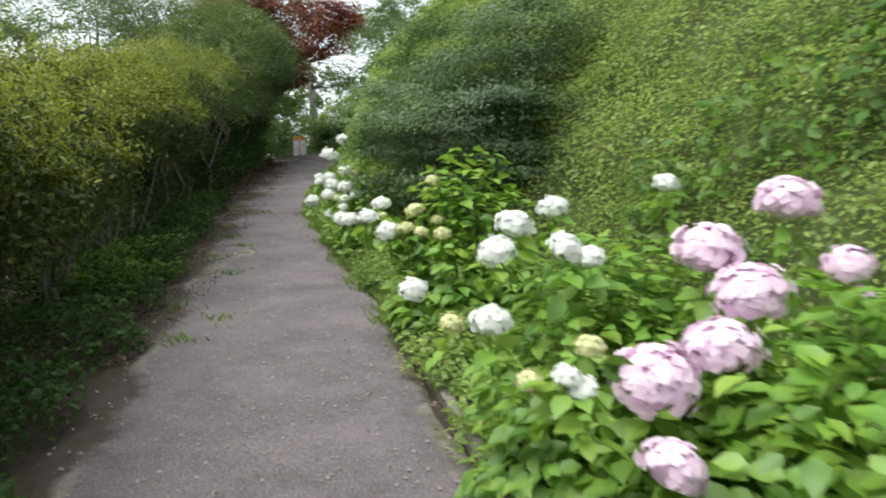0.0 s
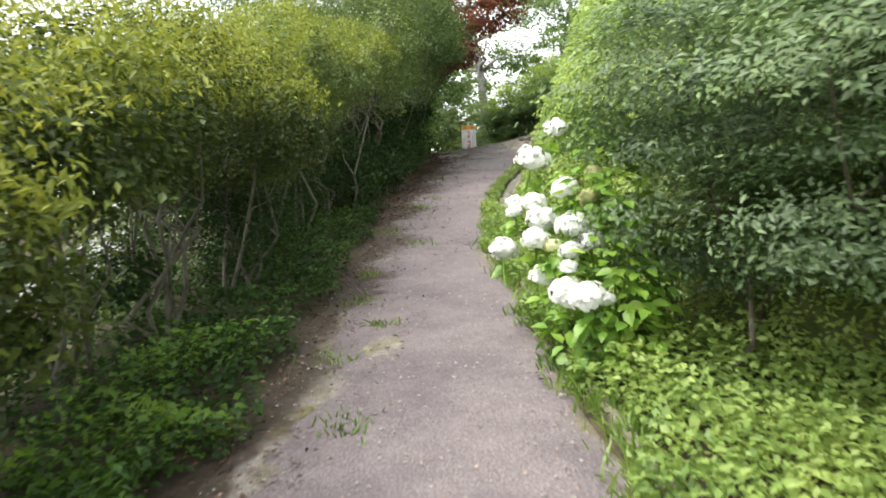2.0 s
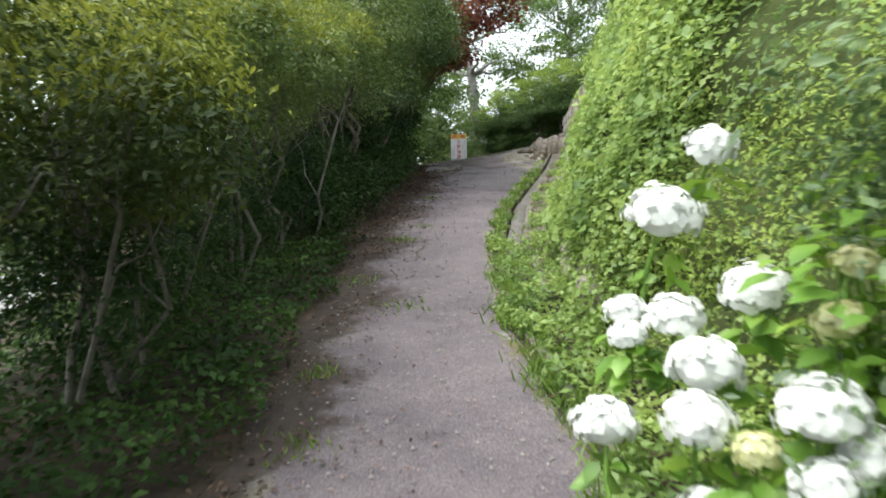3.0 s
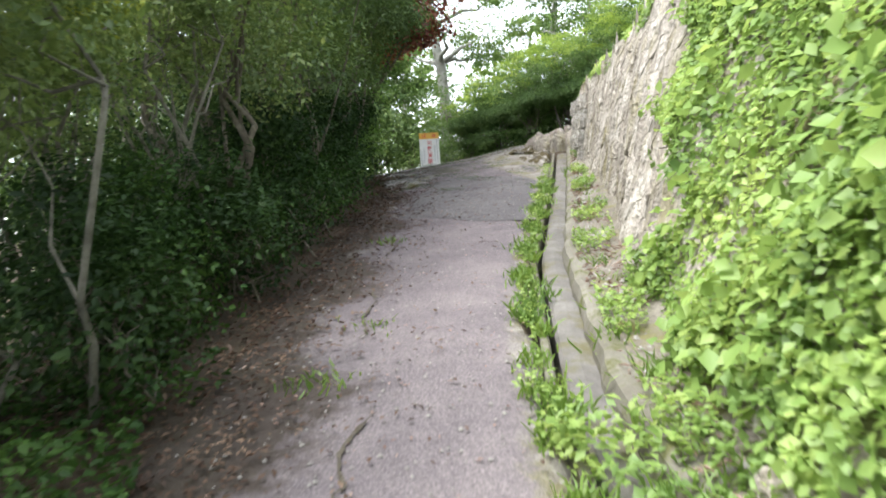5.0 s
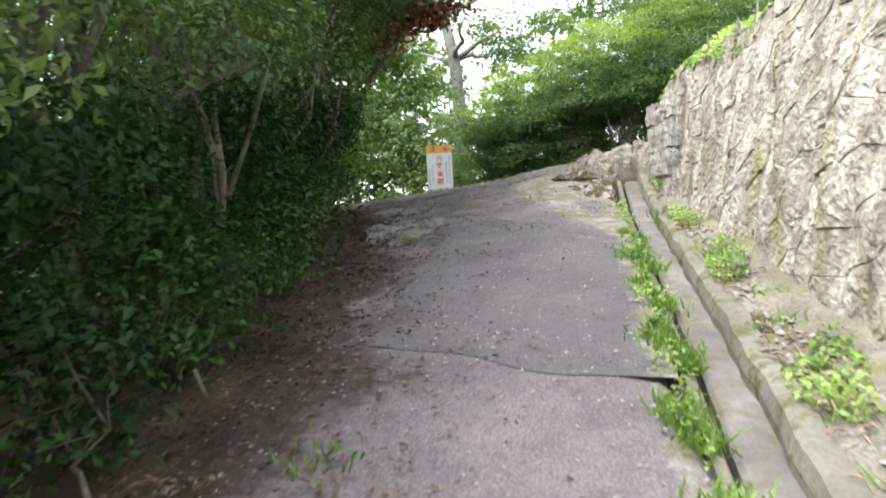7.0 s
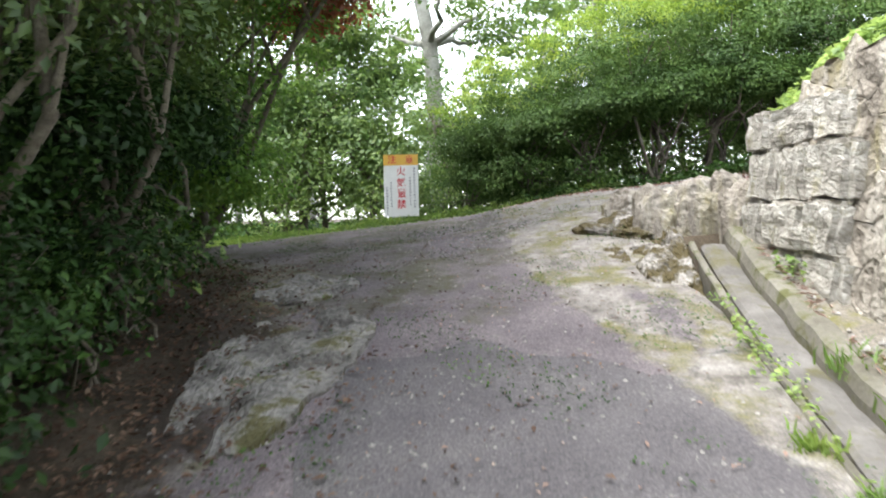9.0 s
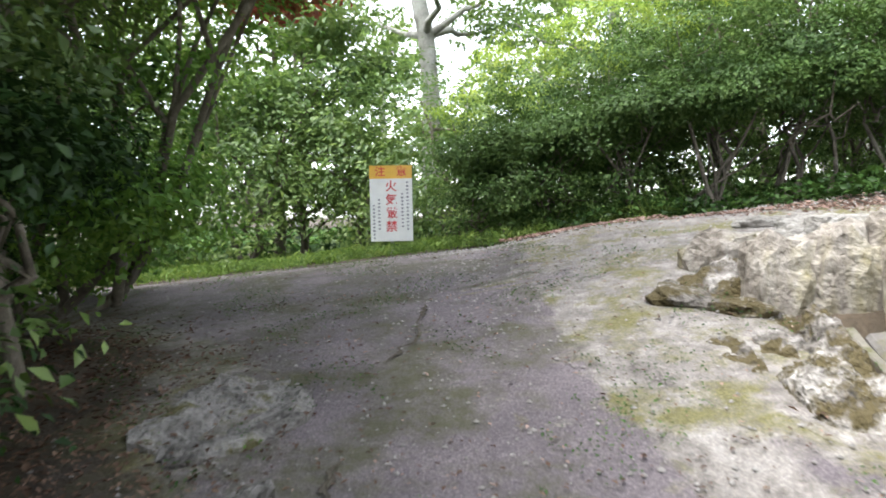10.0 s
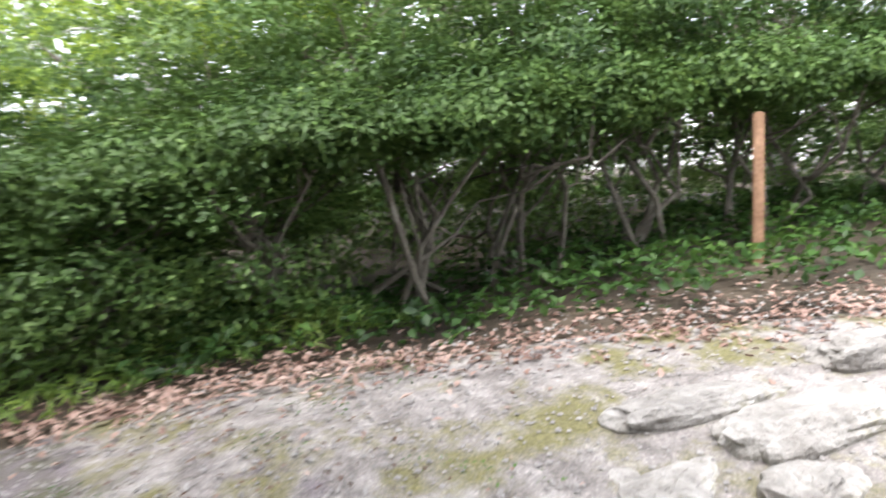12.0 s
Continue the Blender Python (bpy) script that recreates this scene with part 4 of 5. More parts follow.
HEADS = {"white": [head_mesh(P_WHITE, s) for s in (1, 2, 3)], "pink": [head_mesh(P_PINK, s) for s in (4, 5, 6)], "cream": [head_mesh(P_CREAM, s) for s in (7, 8)]}


stalk_ob = big_mesh("stalk", *tube_arrays([(0, 0, -1.3), (0.05, 0.02, -0.8), (0, 0, -0.1)], [0.045, 0.04, 0.035], 6), L_HYD)
STALK = stalk_ob.data
bpy.data.objects.remove(stalk_ob)


def big_leaf_arrays(points, normals, fore, size):
    """Broad pointed leaves of eight triangles, folded at the midrib and arched."""
    n = len(points)
    nr = unit(normals)
    f = unit(fore - nr * np.sum(fore * nr, 1, keepdims=True))
    s = np.cross(f, nr)
    L = (size * RNG.uniform(0.6, 1.2, n))[:, None]
    rows = [(0.0, 0.0, 0.0), (0.3, 0.3, 0.03), (0.62, 0.27, 0.02), (1.0, 0.0, -0.14)]
    mid = [points + f * L * a + nr * L * (h - 0.05 * (w > 0)) for a, w, h in rows]
    lef = [points + f * L * a + s * L * w + nr * L * (h + 0.04) for a, w, h in rows[1:3]]
    rig = [points + f * L * a - s * L * w + nr * L * (h + 0.04) for a, w, h in rows[1:3]]
    v = np.stack(mid + lef + rig, 1).reshape(-1, 3)
    k = np.arange(n)[:, None] * 8
    tri = [(0, 1, 4), (1, 5, 4), (1, 2, 5), (2, 3, 5), (0, 6, 1), (1, 6, 7), (1, 7, 2), (2, 7, 3)]
    return v, np.concatenate([k + list(q) for q in tri])


def hydrangea(base, radii, heads, leaves, leaf, label):
    """A rounded bush of broad leaves, with flower heads at the given places and sizes."""
    b = np.array(base)
    r = np.array(radii)
    ob = thing("hydrangea", base, label, "hydrangea", "hydrangeas beside the path")
    for k in range(14):
        d = unit(RNG.normal(0, 1, 3) + np.array((0, 0, 1.2)))
        big_mesh("stem", *tube_arrays(bent(RNG.normal(0, 0.07, 3) * (1, 1, 0) + (0, 0, -0.06), d * r * 0.85 + (0, 0, 0.15), 0.03, 4), np.linspace(0.012, 0.006, 5), 5), L_HYD, ob)
    d = unit(RNG.normal(0, 1, (leaves, 3)))
    d[:, 2] = np.abs(d[:, 2])
    p = d * r * RNG.uniform(0.55, 1.0, (leaves, 1)) + np.array((0, 0, 0.05))
    rosette = np.repeat(np.array([(x, y, z - size * 0.6 - 0.02) for x, y, z, size, c in heads]) - b, 9, axis=0)
    around = unit(RNG.normal(0, 1, rosette.shape) * (1, 1, 0.15))
    for x, y, z, size, c in heads:
        clear = np.linalg.norm((p - (np.array((x, y, z)) - b)) * (1, 0.7, 1), axis=1) > size * 0.95
        p, d = p[clear], d[clear]
    p, d = np.concatenate([p, rosette + around * 0.03 + RNG.normal(0, 0.03, rosette.shape) * (0, 0, 1)]), np.concatenate([d, around])
    leaves = len(p)
    nrm = unit(d * 0.6 + np.array((0, 0, 0.9)) + RNG.normal(0, 0.3, (leaves, 3)))
    big_mesh("leaves", *big_leaf_arrays(p, nrm, d + RNG.normal(0, 0.6, (leaves, 3)), leaf), L_HYD, ob)
    for i, (x, y, z, size, colour) in enumerate(heads):
        h = new("flower_head", HEADS[colour][i % len(HEADS[colour])])
        h.parent = ob
        h.matrix_basis = pose(x - b[0], y - b[1], z - b[2], RNG.uniform(-5, 30), RNG.uniform(-20, 10), RNG.uniform(0, 360)) @ Matrix.Scale(size * 1.06, 4)
        s = new("stalk", STALK)
        s.parent = h
        tagged(h, {"white": "white mophead", "pink": "pale pink mophead", "cream": "unopened greenish-cream mophead"}[colour])
    return ob


def gz(x, y):
    return float(ground_z(x, y))


hydrangea((4.15, -7.85, gz(4.15, -7.85)), (0.78, 0.66, 1.02), [
    (4.24, -7.37, -0.89, 0.18, "pink"), (3.87, -7.59, -1.04, 0.19, "pink"), (3.93, -7.74, -1.15, 0.19, "pink"), (3.81, -7.82, -1.29, 0.18, "pink"),
    (3.60, -7.89, -1.35, 0.20, "pink"), (3.59, -8.04, -1.53, 0.15, "pink"), (4.26, -7.67, -1.08, 0.12, "pink"), (4.29, -7.67, -1.18, 0.09, "pink")], 3200, 0.098, "bright green hydrangea bush with pale pink mopheads")
hydrangea((3.72, -7.15, gz(3.72, -7.15)), (0.55, 0.72, 1.05), [
    (3.34, -7.23, -0.96, 0.12, "white"), (3.26, -7.35, -1.04, 0.11, "white"), (3.50, -7.11, -0.90, 0.10, "white"), (3.46, -7.47, -1.03, 0.11, "white"), (3.54, -7.47, -1.06, 0.09, "white"),
    (3.20, -7.65, -1.23, 0.11, "white"), (3.26, -7.95, -1.33, 0.06, "cream"), (3.34, -8.01, -1.31, 0.07, "white"), (3.38, -8.01, -1.34, 0.07, "white"), (3.88, -7.23, -0.82, 0.08, "white"), (3.10, -7.47, -1.26, 0.07, "cream"), (3.43, -7.89, -1.26, 0.07, "cream")], 3000, 0.09, "leafy hydrangea bush with white mopheads")
hydrangea((3.42, -4.55, gz(3.42, -4.55)), (0.58, 0.6, 1.35), [
    (2.84, -4.80, -1.04, 0.150, "white"), (2.71, -4.75, -0.94, 0.125, "white"), (2.80, -4.65, -0.85, 0.120, "white"), (2.97, -4.85, -1.02, 0.105, "cream"), (3.07, -4.85, -1.05, 0.100, "cream"), (3.04, -4.70, -0.90, 0.125, "cream"),
    (3.20, -4.70, -0.97, 0.090, "cream"), (3.17, -4.60, -0.69, 0.100, "cream"), (3.22, -4.90, -1.06, 0.110, "cream"), (2.81, -4.70, -0.93, 0.060, "cream"), (3.01, -5.22, -1.4, 0.16, "white")], 1300, 0.125, "tall hydrangea bush with white and greenish mopheads")
hydrangea((2.5, -1.1, gz(2.5, -1.1)), (0.42, 0.62, 1.4), [
    (1.85, -0.93, -0.76, 0.17, "white"), (1.92, -0.8, -0.46, 0.11, "white"), (1.92, -0.85, -0.52, 0.1, "white"), (2.05, -0.85, -0.47, 0.15, "white"), (2.04, -0.7, -0.18, 0.2, "white"), (2.1, -1.0, -0.58, 0.18, "white"),
    (2.06, -1.1, -0.69, 0.16, "white"), (2.25, -0.9, -0.38, 0.15, "white"), (2.29, -1.3, -0.61, 0.18, "white"), (2.39, -1.3, -0.7, 0.15, "white"), (2.28, -1.35, -0.75, 0.13, "white"), (2.18, -1.2, -0.73, 0.1, "cream"),
    (2.26, -1.4, -0.84, 0.1, "white"), (2.09, -1.13, -0.92, 0.14, "white"), (2.25, -1.5, -0.98, 0.19, "white"), (2.36, -1.6, -0.99, 0.19, "white"), (2.45, -1.6, -1.0, 0.1, "white"), (2.4, -1.1, -0.44, 0.12, "cream"), (2.2, -0.6, 0.03, 0.14, "white"), (2.43, -1.1, -0.3, 0.1, "cream")], 1100, 0.1, "hydrangea bush crowded with white mopheads")

# ---- shrubs and trees ----
# the hedge on the falling side of the path
ys = [-12.5, -11, -9.6, -8.3, -7, -5.8, -4.6, -3.3, -2.0, -0.7, 0.6, 1.9, 3.2, 4.5, 5.8, 7.0]
for i, y in enumerate(ys):
    x = float(left_x(y)) - 1.05 + 0.15 * math.sin(i * 2.1)
    z = gz(x, y)
    top = float(np.interp(y, [-5, -2, 1, 4, 7], [2.0, 2.15, 2.55, 2.8, 3.0])) + 0.24 * math.sin(i * 1.7)
    pads = [((x + 0.05, y, z + top - 0.45), (0.75, 0.85, 0.5)), ((x - 0.5, y + 0.3, z + top - 0.55), (0.7, 0.8, 0.55)), ((x + 0.45 + 0.2 * math.sin(i * 2.6), y - 0.3, z + top - 0.8), (0.48, 0.5, 0.4)), ((x - 0.1, y + 0.1, z + top - 1.05), (0.65, 0.75, 0.5 if y > 1 or y < -5 else 0.28))]
    # low pads: shade beneath the hedge, painted through the darker leaf
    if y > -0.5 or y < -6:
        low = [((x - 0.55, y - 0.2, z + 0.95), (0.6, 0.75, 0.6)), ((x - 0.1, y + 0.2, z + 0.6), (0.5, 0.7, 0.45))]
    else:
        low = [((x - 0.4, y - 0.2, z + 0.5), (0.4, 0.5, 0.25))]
    # Shrubs farther up take the lighter leaf, painting the sunlight on them.
    shrub("hedge_shrub", (x, y, z), pads, 6, L_HEDGE if y < 1.5 else L_LIT, "olive-green hedge shrub with bare grey stems and yellow-green lit tops", leaf=0.052, per_pad=2400, clumps=85, clump=0.09, group="hedge along the path", stem_r=0.022, lit_tops=pads[:3], under=low, bark=BARK_HEDGE)
# taller shade trees farther up
spots = [(y, float(left_x(y)) - 0.95 - 0.25 * (i % 2)) for i, y in enumerate([8.0, 9.2, 10.4, 11.6, 12.8])] + [(13.8, -2.2), (14.7, -2.5), (15.7, -3.0), (16.7, -3.8), (17.5, -4.8), (13.2, -3.3)]
for i, (y, x) in enumerate(spots):
    z = gz(x, y)
    pads = [((x + 0.1, y, z + 2.5), (1.0, 1.0, 0.8)), ((x - 0.6, y + 0.3, z + 3.3), (1.1, 1.1, 0.9)), ((x + 0.45, y - 0.3, z + 1.9), (0.7, 0.8, 0.6)), ((x + 0.75, y - 0.2, z + 2.9), (0.7, 0.8, 0.55))]
    # low pads get the dark leaf in place of shade under the crown
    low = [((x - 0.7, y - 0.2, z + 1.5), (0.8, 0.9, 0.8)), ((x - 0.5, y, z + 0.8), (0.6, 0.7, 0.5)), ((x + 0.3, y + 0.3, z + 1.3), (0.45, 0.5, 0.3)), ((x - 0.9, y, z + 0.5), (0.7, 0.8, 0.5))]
    if y < 13.4:
        pads += [((x + 0.85, y, z + 3.8), (0.85, 0.9, 0.5)), ((x - 0.2, y + 0.3, z + 4.4), (1.2, 1.1, 0.6))]
    if 11 < y < 15.5:
        pads += [((x + 1.2, y, z + 2.95), (0.65, 0.75, 0.5)), ((x + 1.1, y + 0.4, z + 3.6), (0.8, 0.8, 0.5))]
    if 13.5 < y < 16:
        pads += [((x + 1.0, y, z + 3.1), (0.75, 0.85, 0.6)), ((x + 0.8, y - 0.2, z + 3.9), (0.8, 0.8, 0.6))]
    # The first trees get the lighter leaf to look lit.
    shrub("shade_tree", (x, y, z), pads, 4, L_LIT if y < 9 else L_MID, "dark evergreen small tree with thin upright trunks", "tree", leaf=0.06, per_pad=1900, clumps=50, clump=0.14, group="dark trees along the path", stem_r=0.045, under=low)
for i, (x, y, h) in enumerate([(-3.0, 14.4, 5.2), (-3.9, 16.2, 5.4), (-4.9, 17.8, 5), (-5.6, 14, 7), (-6.6, 18.5, 6), (-4.5, 11, 7), (-4.8, 8, 5), (-4.8, 5, 3.8), (-8, 10, 8), (-7, 14, 8), (-9, 6, 6), (-6, 1, 4.2), (-8, -6.5, 4), (-8, 21.5, 4.5), (-6, 22.6, 3.8), (-4.2, 23, 3.4), (-2.4, 23.2, 3.2), (-0.9, 22.8, 2.9), (-10, 19, 5), (1.2, 23.4, 3.4), (3.6, 22.6, 4.6), (5.4, 22.2, 5.4), (7.2, 21.6, 5.6), (8.6, 20.6, 5.4), (10, 20, 5), (9.5, 17.5, 4.4)]):
    z = gz(x, y)
    pads = [((x + 0.3, y, z + h - 1.2), (1.4, 1.4, 1.0)), ((x - 0.6, y + 0.5, z + h - 0.6), (1.4, 1.4, 1.0)), ((x + 0.5, y - 0.6, z + h - 2.0), (1.1, 1.1, 0.7)), ((x - 0.3, y, z + 1.3), (1.2, 1.2, 0.8)), ((x + 0.2, y - 0.3, z + 0.5), (1.1, 0.9, 0.5))]
    if 2 < y < 16 or (x > 2 and y > 17):
        pads += [((x + 0.4, y - 0.2, z + 2.4), (1.4, 1.4, 0.9)), ((x, y + 0.4, z + 3.6), (1.5, 1.5, 1.0))]
    shrub("woodland_tree", (x, y, z), pads, 3, L_TREE if y > 20 and x < 0 else L_MID if 2 < y < 16 else L_BOX, "green small tree with slender dark trunks", "tree", leaf=0.095, per_pad=1050, clumps=45, clump=0.2, group="trees on the falling side", stem_r=0.06)
shrub("green_maple", (-3.5, 17.5, gz(-3.5, 17.5)), [((-2.2, 16.9, 3.2), (0.9, 0.9, 0.65)), ((-2.6, 17.2, 4.2), (1.1, 1.0, 0.75)), ((-3.2, 17.3, 2.4), (1.0, 0.9, 0.75)), ((-1.9, 17.0, 4.9), (0.9, 0.9, 0.55)), ((-3.6, 17.6, 1.6), (0.8, 0.8, 0.6)), ((-2.6, 16.6, 1.9), (0.7, 0.7, 0.5))], 3, L_GREEN, "vivid green maple hanging over the path's edge", "tree", leaf=0.07, per_pad=3000, clumps=60, clump=0.17, stem_r=0.05, flat=0.4)
# low evergreen undergrowth at the shaded edge, the shade put into darker leaves
for i, y in enumerate(np.arange(5.0, 13.6, 0.85)):
    x = float(left_x(y)) - 0.5 - 0.12 * math.sin(i * 2.3)
    z = gz(x, y)
    shrub("undergrowth_shrub", (x, float(y), z), [((x, y, z + 0.42), (0.38, 0.55, 0.4)), ((x - 0.3, y + 0.2, z + 0.85), (0.4, 0.5, 0.4))], 4, L_COVER if i % 2 else L_SHADE_TINT, "low evergreen shrub with the trees' shade put into its leaf colour", leaf=0.055, per_pad=1500, clumps=35, clump=0.12, group="undergrowth under the dark trees", stem_r=0.012)
# bush with layered drooping sprays on the bank side
for i, (x, y, top) in enumerate([(3.85, -2.2, 2.9), (3.2, -1.2, 2.9), (4.3, -2.2, 3.2)]):
    z = gz(x, y)
    pads = [((x, y, z + top - 0.6), (0.8, 0.85, 0.6)), ((x - 0.35, y - 0.2, z + top - 1.3), (0.7, 0.8, 0.5)), ((x - 0.25, y + 0.2, z + 1.0), (0.65, 0.75, 0.6 if i else 0.4)), ((x + 0.3, y, z + 1.4), (0.7, 0.8, 0.6))]
    shrub("layered_shrub", (x, y, z), pads, 4, L_SPRAY, "layered grey-green shrub with drooping leafy sprays", leaf=0.042, per_pad=7000, clumps=42, clump=0.17, group="shrubs on the bank side", stem_r=0.018, slim=0.42, flat=0.2, spread=0.22)
# the clipped hedge beyond the crest
for i, (x, y, h, w) in enumerate([(-0.1, 20.9, 2.0, 0.8), (0.6, 20.4, 2.35, 0.9), (1.4, 20.0, 2.5, 0.9), (2.2, 19.6, 2.6, 0.9), (3.0, 19.45, 2.8, 0.9), (3.9, 19.25, 3.0, 0.9), (4.9, 18.9, 3.1, 1.0), (6.0, 18.5, 3.2, 1.1), (7.3, 18.1, 3.3, 1.2), (2.0, 21.2, 3.1, 1.3), (4.2, 20.8, 3.9, 1.4), (6.6, 20.2, 4.2, 1.4)]):
    z = gz(x, y)
    pads = [((x, y, z + h - 0.7), (w, 0.9, 0.75)), ((x + 0.15, y - 0.45, z + h - 1.3), (w * 0.85, 0.6, 0.4)), ((x, y + 0.35, z + 0.8), (w * 0.85, 0.6, 0.7)), ((x - 0.2, y - 0.3, z + 1.15), (w * 0.7, 0.6, 0.3)), ((x + 0.25, y - 0.8, z + 1.2), (w * 0.6, 0.35, 0.2))]
    if i < 3:
        pads.append(((x - 0.1, y - 0.3, z + 0.55), (w * 0.85, 0.7, 0.5)))
    shrub("azalea_bush", (x, y - 0.3, z), pads, 6, L_BOX, "dense rounded green bush with twisted bare stems", leaf=0.046, per_pad=4800, clumps=55, clump=0.13, flat=0.32, group="bushes beyond the crest", stem_r=0.026, lit_tops=pads[:1], top_leaf=L_LIME)
# tall trees behind
def tree(x, y, h, spread, leafm, label, n=16, per=800, leaf=0.13, bark=None, r=0.16, lean_x=0.0, first=0.35, name="tall_tree"):
    z = gz(x, y)
    ob = thing(name, (x, y, z), label, "tree", "tall trees behind the hedge")
    trunk = [np.array((lean_x * k * k, 0, -0.2 + h * 0.8 * k)) + RNG.normal(0, 0.05, 3) * (k > 0) for k in np.linspace(0, 1, 8)]
    arr = [tube_arrays(trunk, np.linspace(r, r * 0.3, 8), 10)]
    pads = []
    for k in range(n):
        s = first + (1 - first) * (k + 0.5) / n
        q = trunk[min(int(s * 7), 7)]
        a = k * 2.4 + RNG.uniform(-0.4, 0.4)
        d = spread * (0.55 + 0.45 * math.sin(math.pi * min(s, 0.98))) * RNG.uniform(0.6, 1.0)
        e = q + np.array((math.cos(a) * d, math.sin(a) * d, RNG.uniform(0.3, 1.2)))
        big_mesh("branch", *tube_arrays(bent(q, e, 0.12, 4), np.linspace(r * 0.38, r * 0.08, 5), 6), bark or BARK_PALE, ob)
        pads.append((e, (spread * 0.42, spread * 0.42, spread * 0.22)))
    big_mesh("trunk", *joined(arr), bark or BARK_PALE, ob)
    p, nn = clump_points(pads, per, 22, 0.22, 0.5)
    big_mesh("crown", *leaf_arrays(p, nn, leaf, 0.55, spread=0.5), leafm, ob)
    return ob


tree(-1.5, 27, 13, 2.6, L_TREE, "tall tree with a pale trunk and light green crown", r=0.26, lean_x=-0.8, first=0.45, per=500)
tree(-4.5, 25.5, 7.5, 2.4, L_TREE, "light green broadleaf tree", r=0.12, first=0.15, bark=BARK)
tree(-3.7, 24.5, 5.0, 1.6, L_TREE, "light green broadleaf sapling", r=0.08, first=0.15, bark=BARK, n=12, per=900)
tree(-8, 24, 9, 3.0, L_TREE, "light green broadleaf tree", r=0.16, first=0.15, bark=BARK)
tree(2.5, 28, 11, 3.2, L_TREE, "tall light green broadleaf tree", r=0.2, first=0.3, per=1200)
tree(6.5, 25, 10, 3.2, L_BOX, "tall green broadleaf tree", r=0.2, first=0.2)
tree(10.5, 22, 10, 3.4, L_BOX, "tall green broadleaf tree", r=0.2, first=0.2)
tree(-12, 20, 9, 3.4, L_TREE, "light green broadleaf tree", r=0.18, first=0.15)
shrub("red_maple", (-3.7, 17.2, gz(-3.7, 17.2)), [((-1.3, 16.3, 4.2), (0.9, 0.9, 0.55)), ((-0.4, 16.6, 5.3), (1.3, 1.2, 0.7)), ((-1.9, 16.8, 5.5), (1.2, 1.2, 0.7)), ((0.5, 16.5, 6.2), (1.1, 1.1, 0.6)), ((-1.0, 16.6, 6.6), (1.5, 1.3, 0.7)), ((-2.7, 17.0, 6.4), (1.2, 1.2, 0.7)), ((-3.7, 17.2, 6.7), (1.3, 1.2, 0.7)), ((-2.5, 17.0, 7.3), (1.4, 1.2, 0.7)), ((-2.6, 19.9, 4.5), (0.8, 0.7, 0.35)), ((-2.1, 19.7, 5.0), (0.7, 0.7, 0.35))], 2, L_RED, "red-leaved maple spreading high over the path", "tree", leaf=0.13, per_pad=2600, clumps=60, clump=0.22, stem_r=0.045, flat=0.4)
for i in range(26):
    a = -1.25 + 2.5 * i / 25
    d = 46 + 6 * math.sin(i * 2.3)
    x, y = d * math.sin(a), 6 + d * math.cos(a)
    tree(x, y, 13 + 2.5 * math.sin(i * 1.9), 4.5, L_TREE, "distant green woodland tree", n=12, per=260, leaf=0.42, r=0.25, first=0.12, name="distant_tree")

# wooden post by the bushes
post = thing("wooden_post", (3.9, 18.1, gz(3.9, 18.1)), "bare orange-brown timber post standing in leaf litter", "post")
part("shaft", box((0.062, 0.062, 1.0), (0, 0, 0.4), 0.01), POLE_WOOD, post)
post.matrix_basis = post.matrix_basis @ pose(0, 0, 0, 0, 1.5, 38)

# ---- low plants, litter, pebbles ----


def cover(name, n, area, size, material, label, keep, height=0.14, slim=0.6, category="ground cover", up=1.0, lift=0.0):
    x0, x1, y0, y1 = area
    x, y = RNG.uniform(x0, x1, n), RNG.uniform(y0, y1, n)
    k = keep(x, y)
    x, y = x[k], y[k]
    lump = 0.35 + 0.65 * (0.5 + 0.5 * np.sin(x * 4.1 + 2 * np.sin(y * 2.7)) * np.sin(y * 3.7))
    p = np.stack([x, y, ground_z(x, y) + 0.02 + lift + 0.025 * ((x > left_x(y)) & (x < right_x(y))) + RNG.uniform(0, 1, len(x)) * height * lump], 1)
    nn = np.tile((0.0, 0.0, up), (len(x), 1)) + RNG.normal(0, 0.35, (len(x), 3))
    return tagged(big_mesh(name, *leaf_arrays(p, nn, size, slim, spread=0.3), material), label, category, kind="stuff")


def edge_noise(y):
    return wobble(y * 0, y, 2.2, 0.09) + 0.1 * np.sin(y * 5)


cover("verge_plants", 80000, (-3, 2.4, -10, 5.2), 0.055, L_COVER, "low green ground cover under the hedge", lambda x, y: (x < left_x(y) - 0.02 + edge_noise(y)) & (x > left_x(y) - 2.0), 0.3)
# Same cover under the trees, darkened in colour for their shade.
cover("shaded_verge_plants", 34000, (-6, 0.5, 4.8, 19), 0.055, L_SHADE_TINT, "sparse ground cover under the trees, shade put into its dark colour", lambda x, y: (x < left_x(y) - 0.5 + edge_noise(y)) & (np.sin(x * 5 + y * 3) + np.sin(y * 2.1) > -0.4), 0.2)
cover("foot_weeds", 22000, (2.2, 5.0, -6.5, -1.4), 0.046, L_IVY, "broad bright weeds at the foot of the bank", lambda x, y: (x > right_x(y) + 0.1) & (x < foot_x(y) + 0.2), 0.42)
cover("bank_foot_plants", 95000, (0.9, 5.5, -9, 4.5), 0.055, L_IVY, "weeds at the foot of the bank", lambda x, y: (x > right_x(y) - 0.02 + edge_noise(y)) & (x < foot_x(y) + 0.2), 0.24)
cover("far_grass", 60000, (-14, 2, 18.2, 26), 0.1, L_GRASS, "bright sunlit grass beyond the crest", lambda x, y: (y > np.interp(x, [-12, -3, 0.2, 3], [19.4, 19.3, 19.3, 18.5])) & (y < 26), 0.16, 0.12, "grass", 0.25)
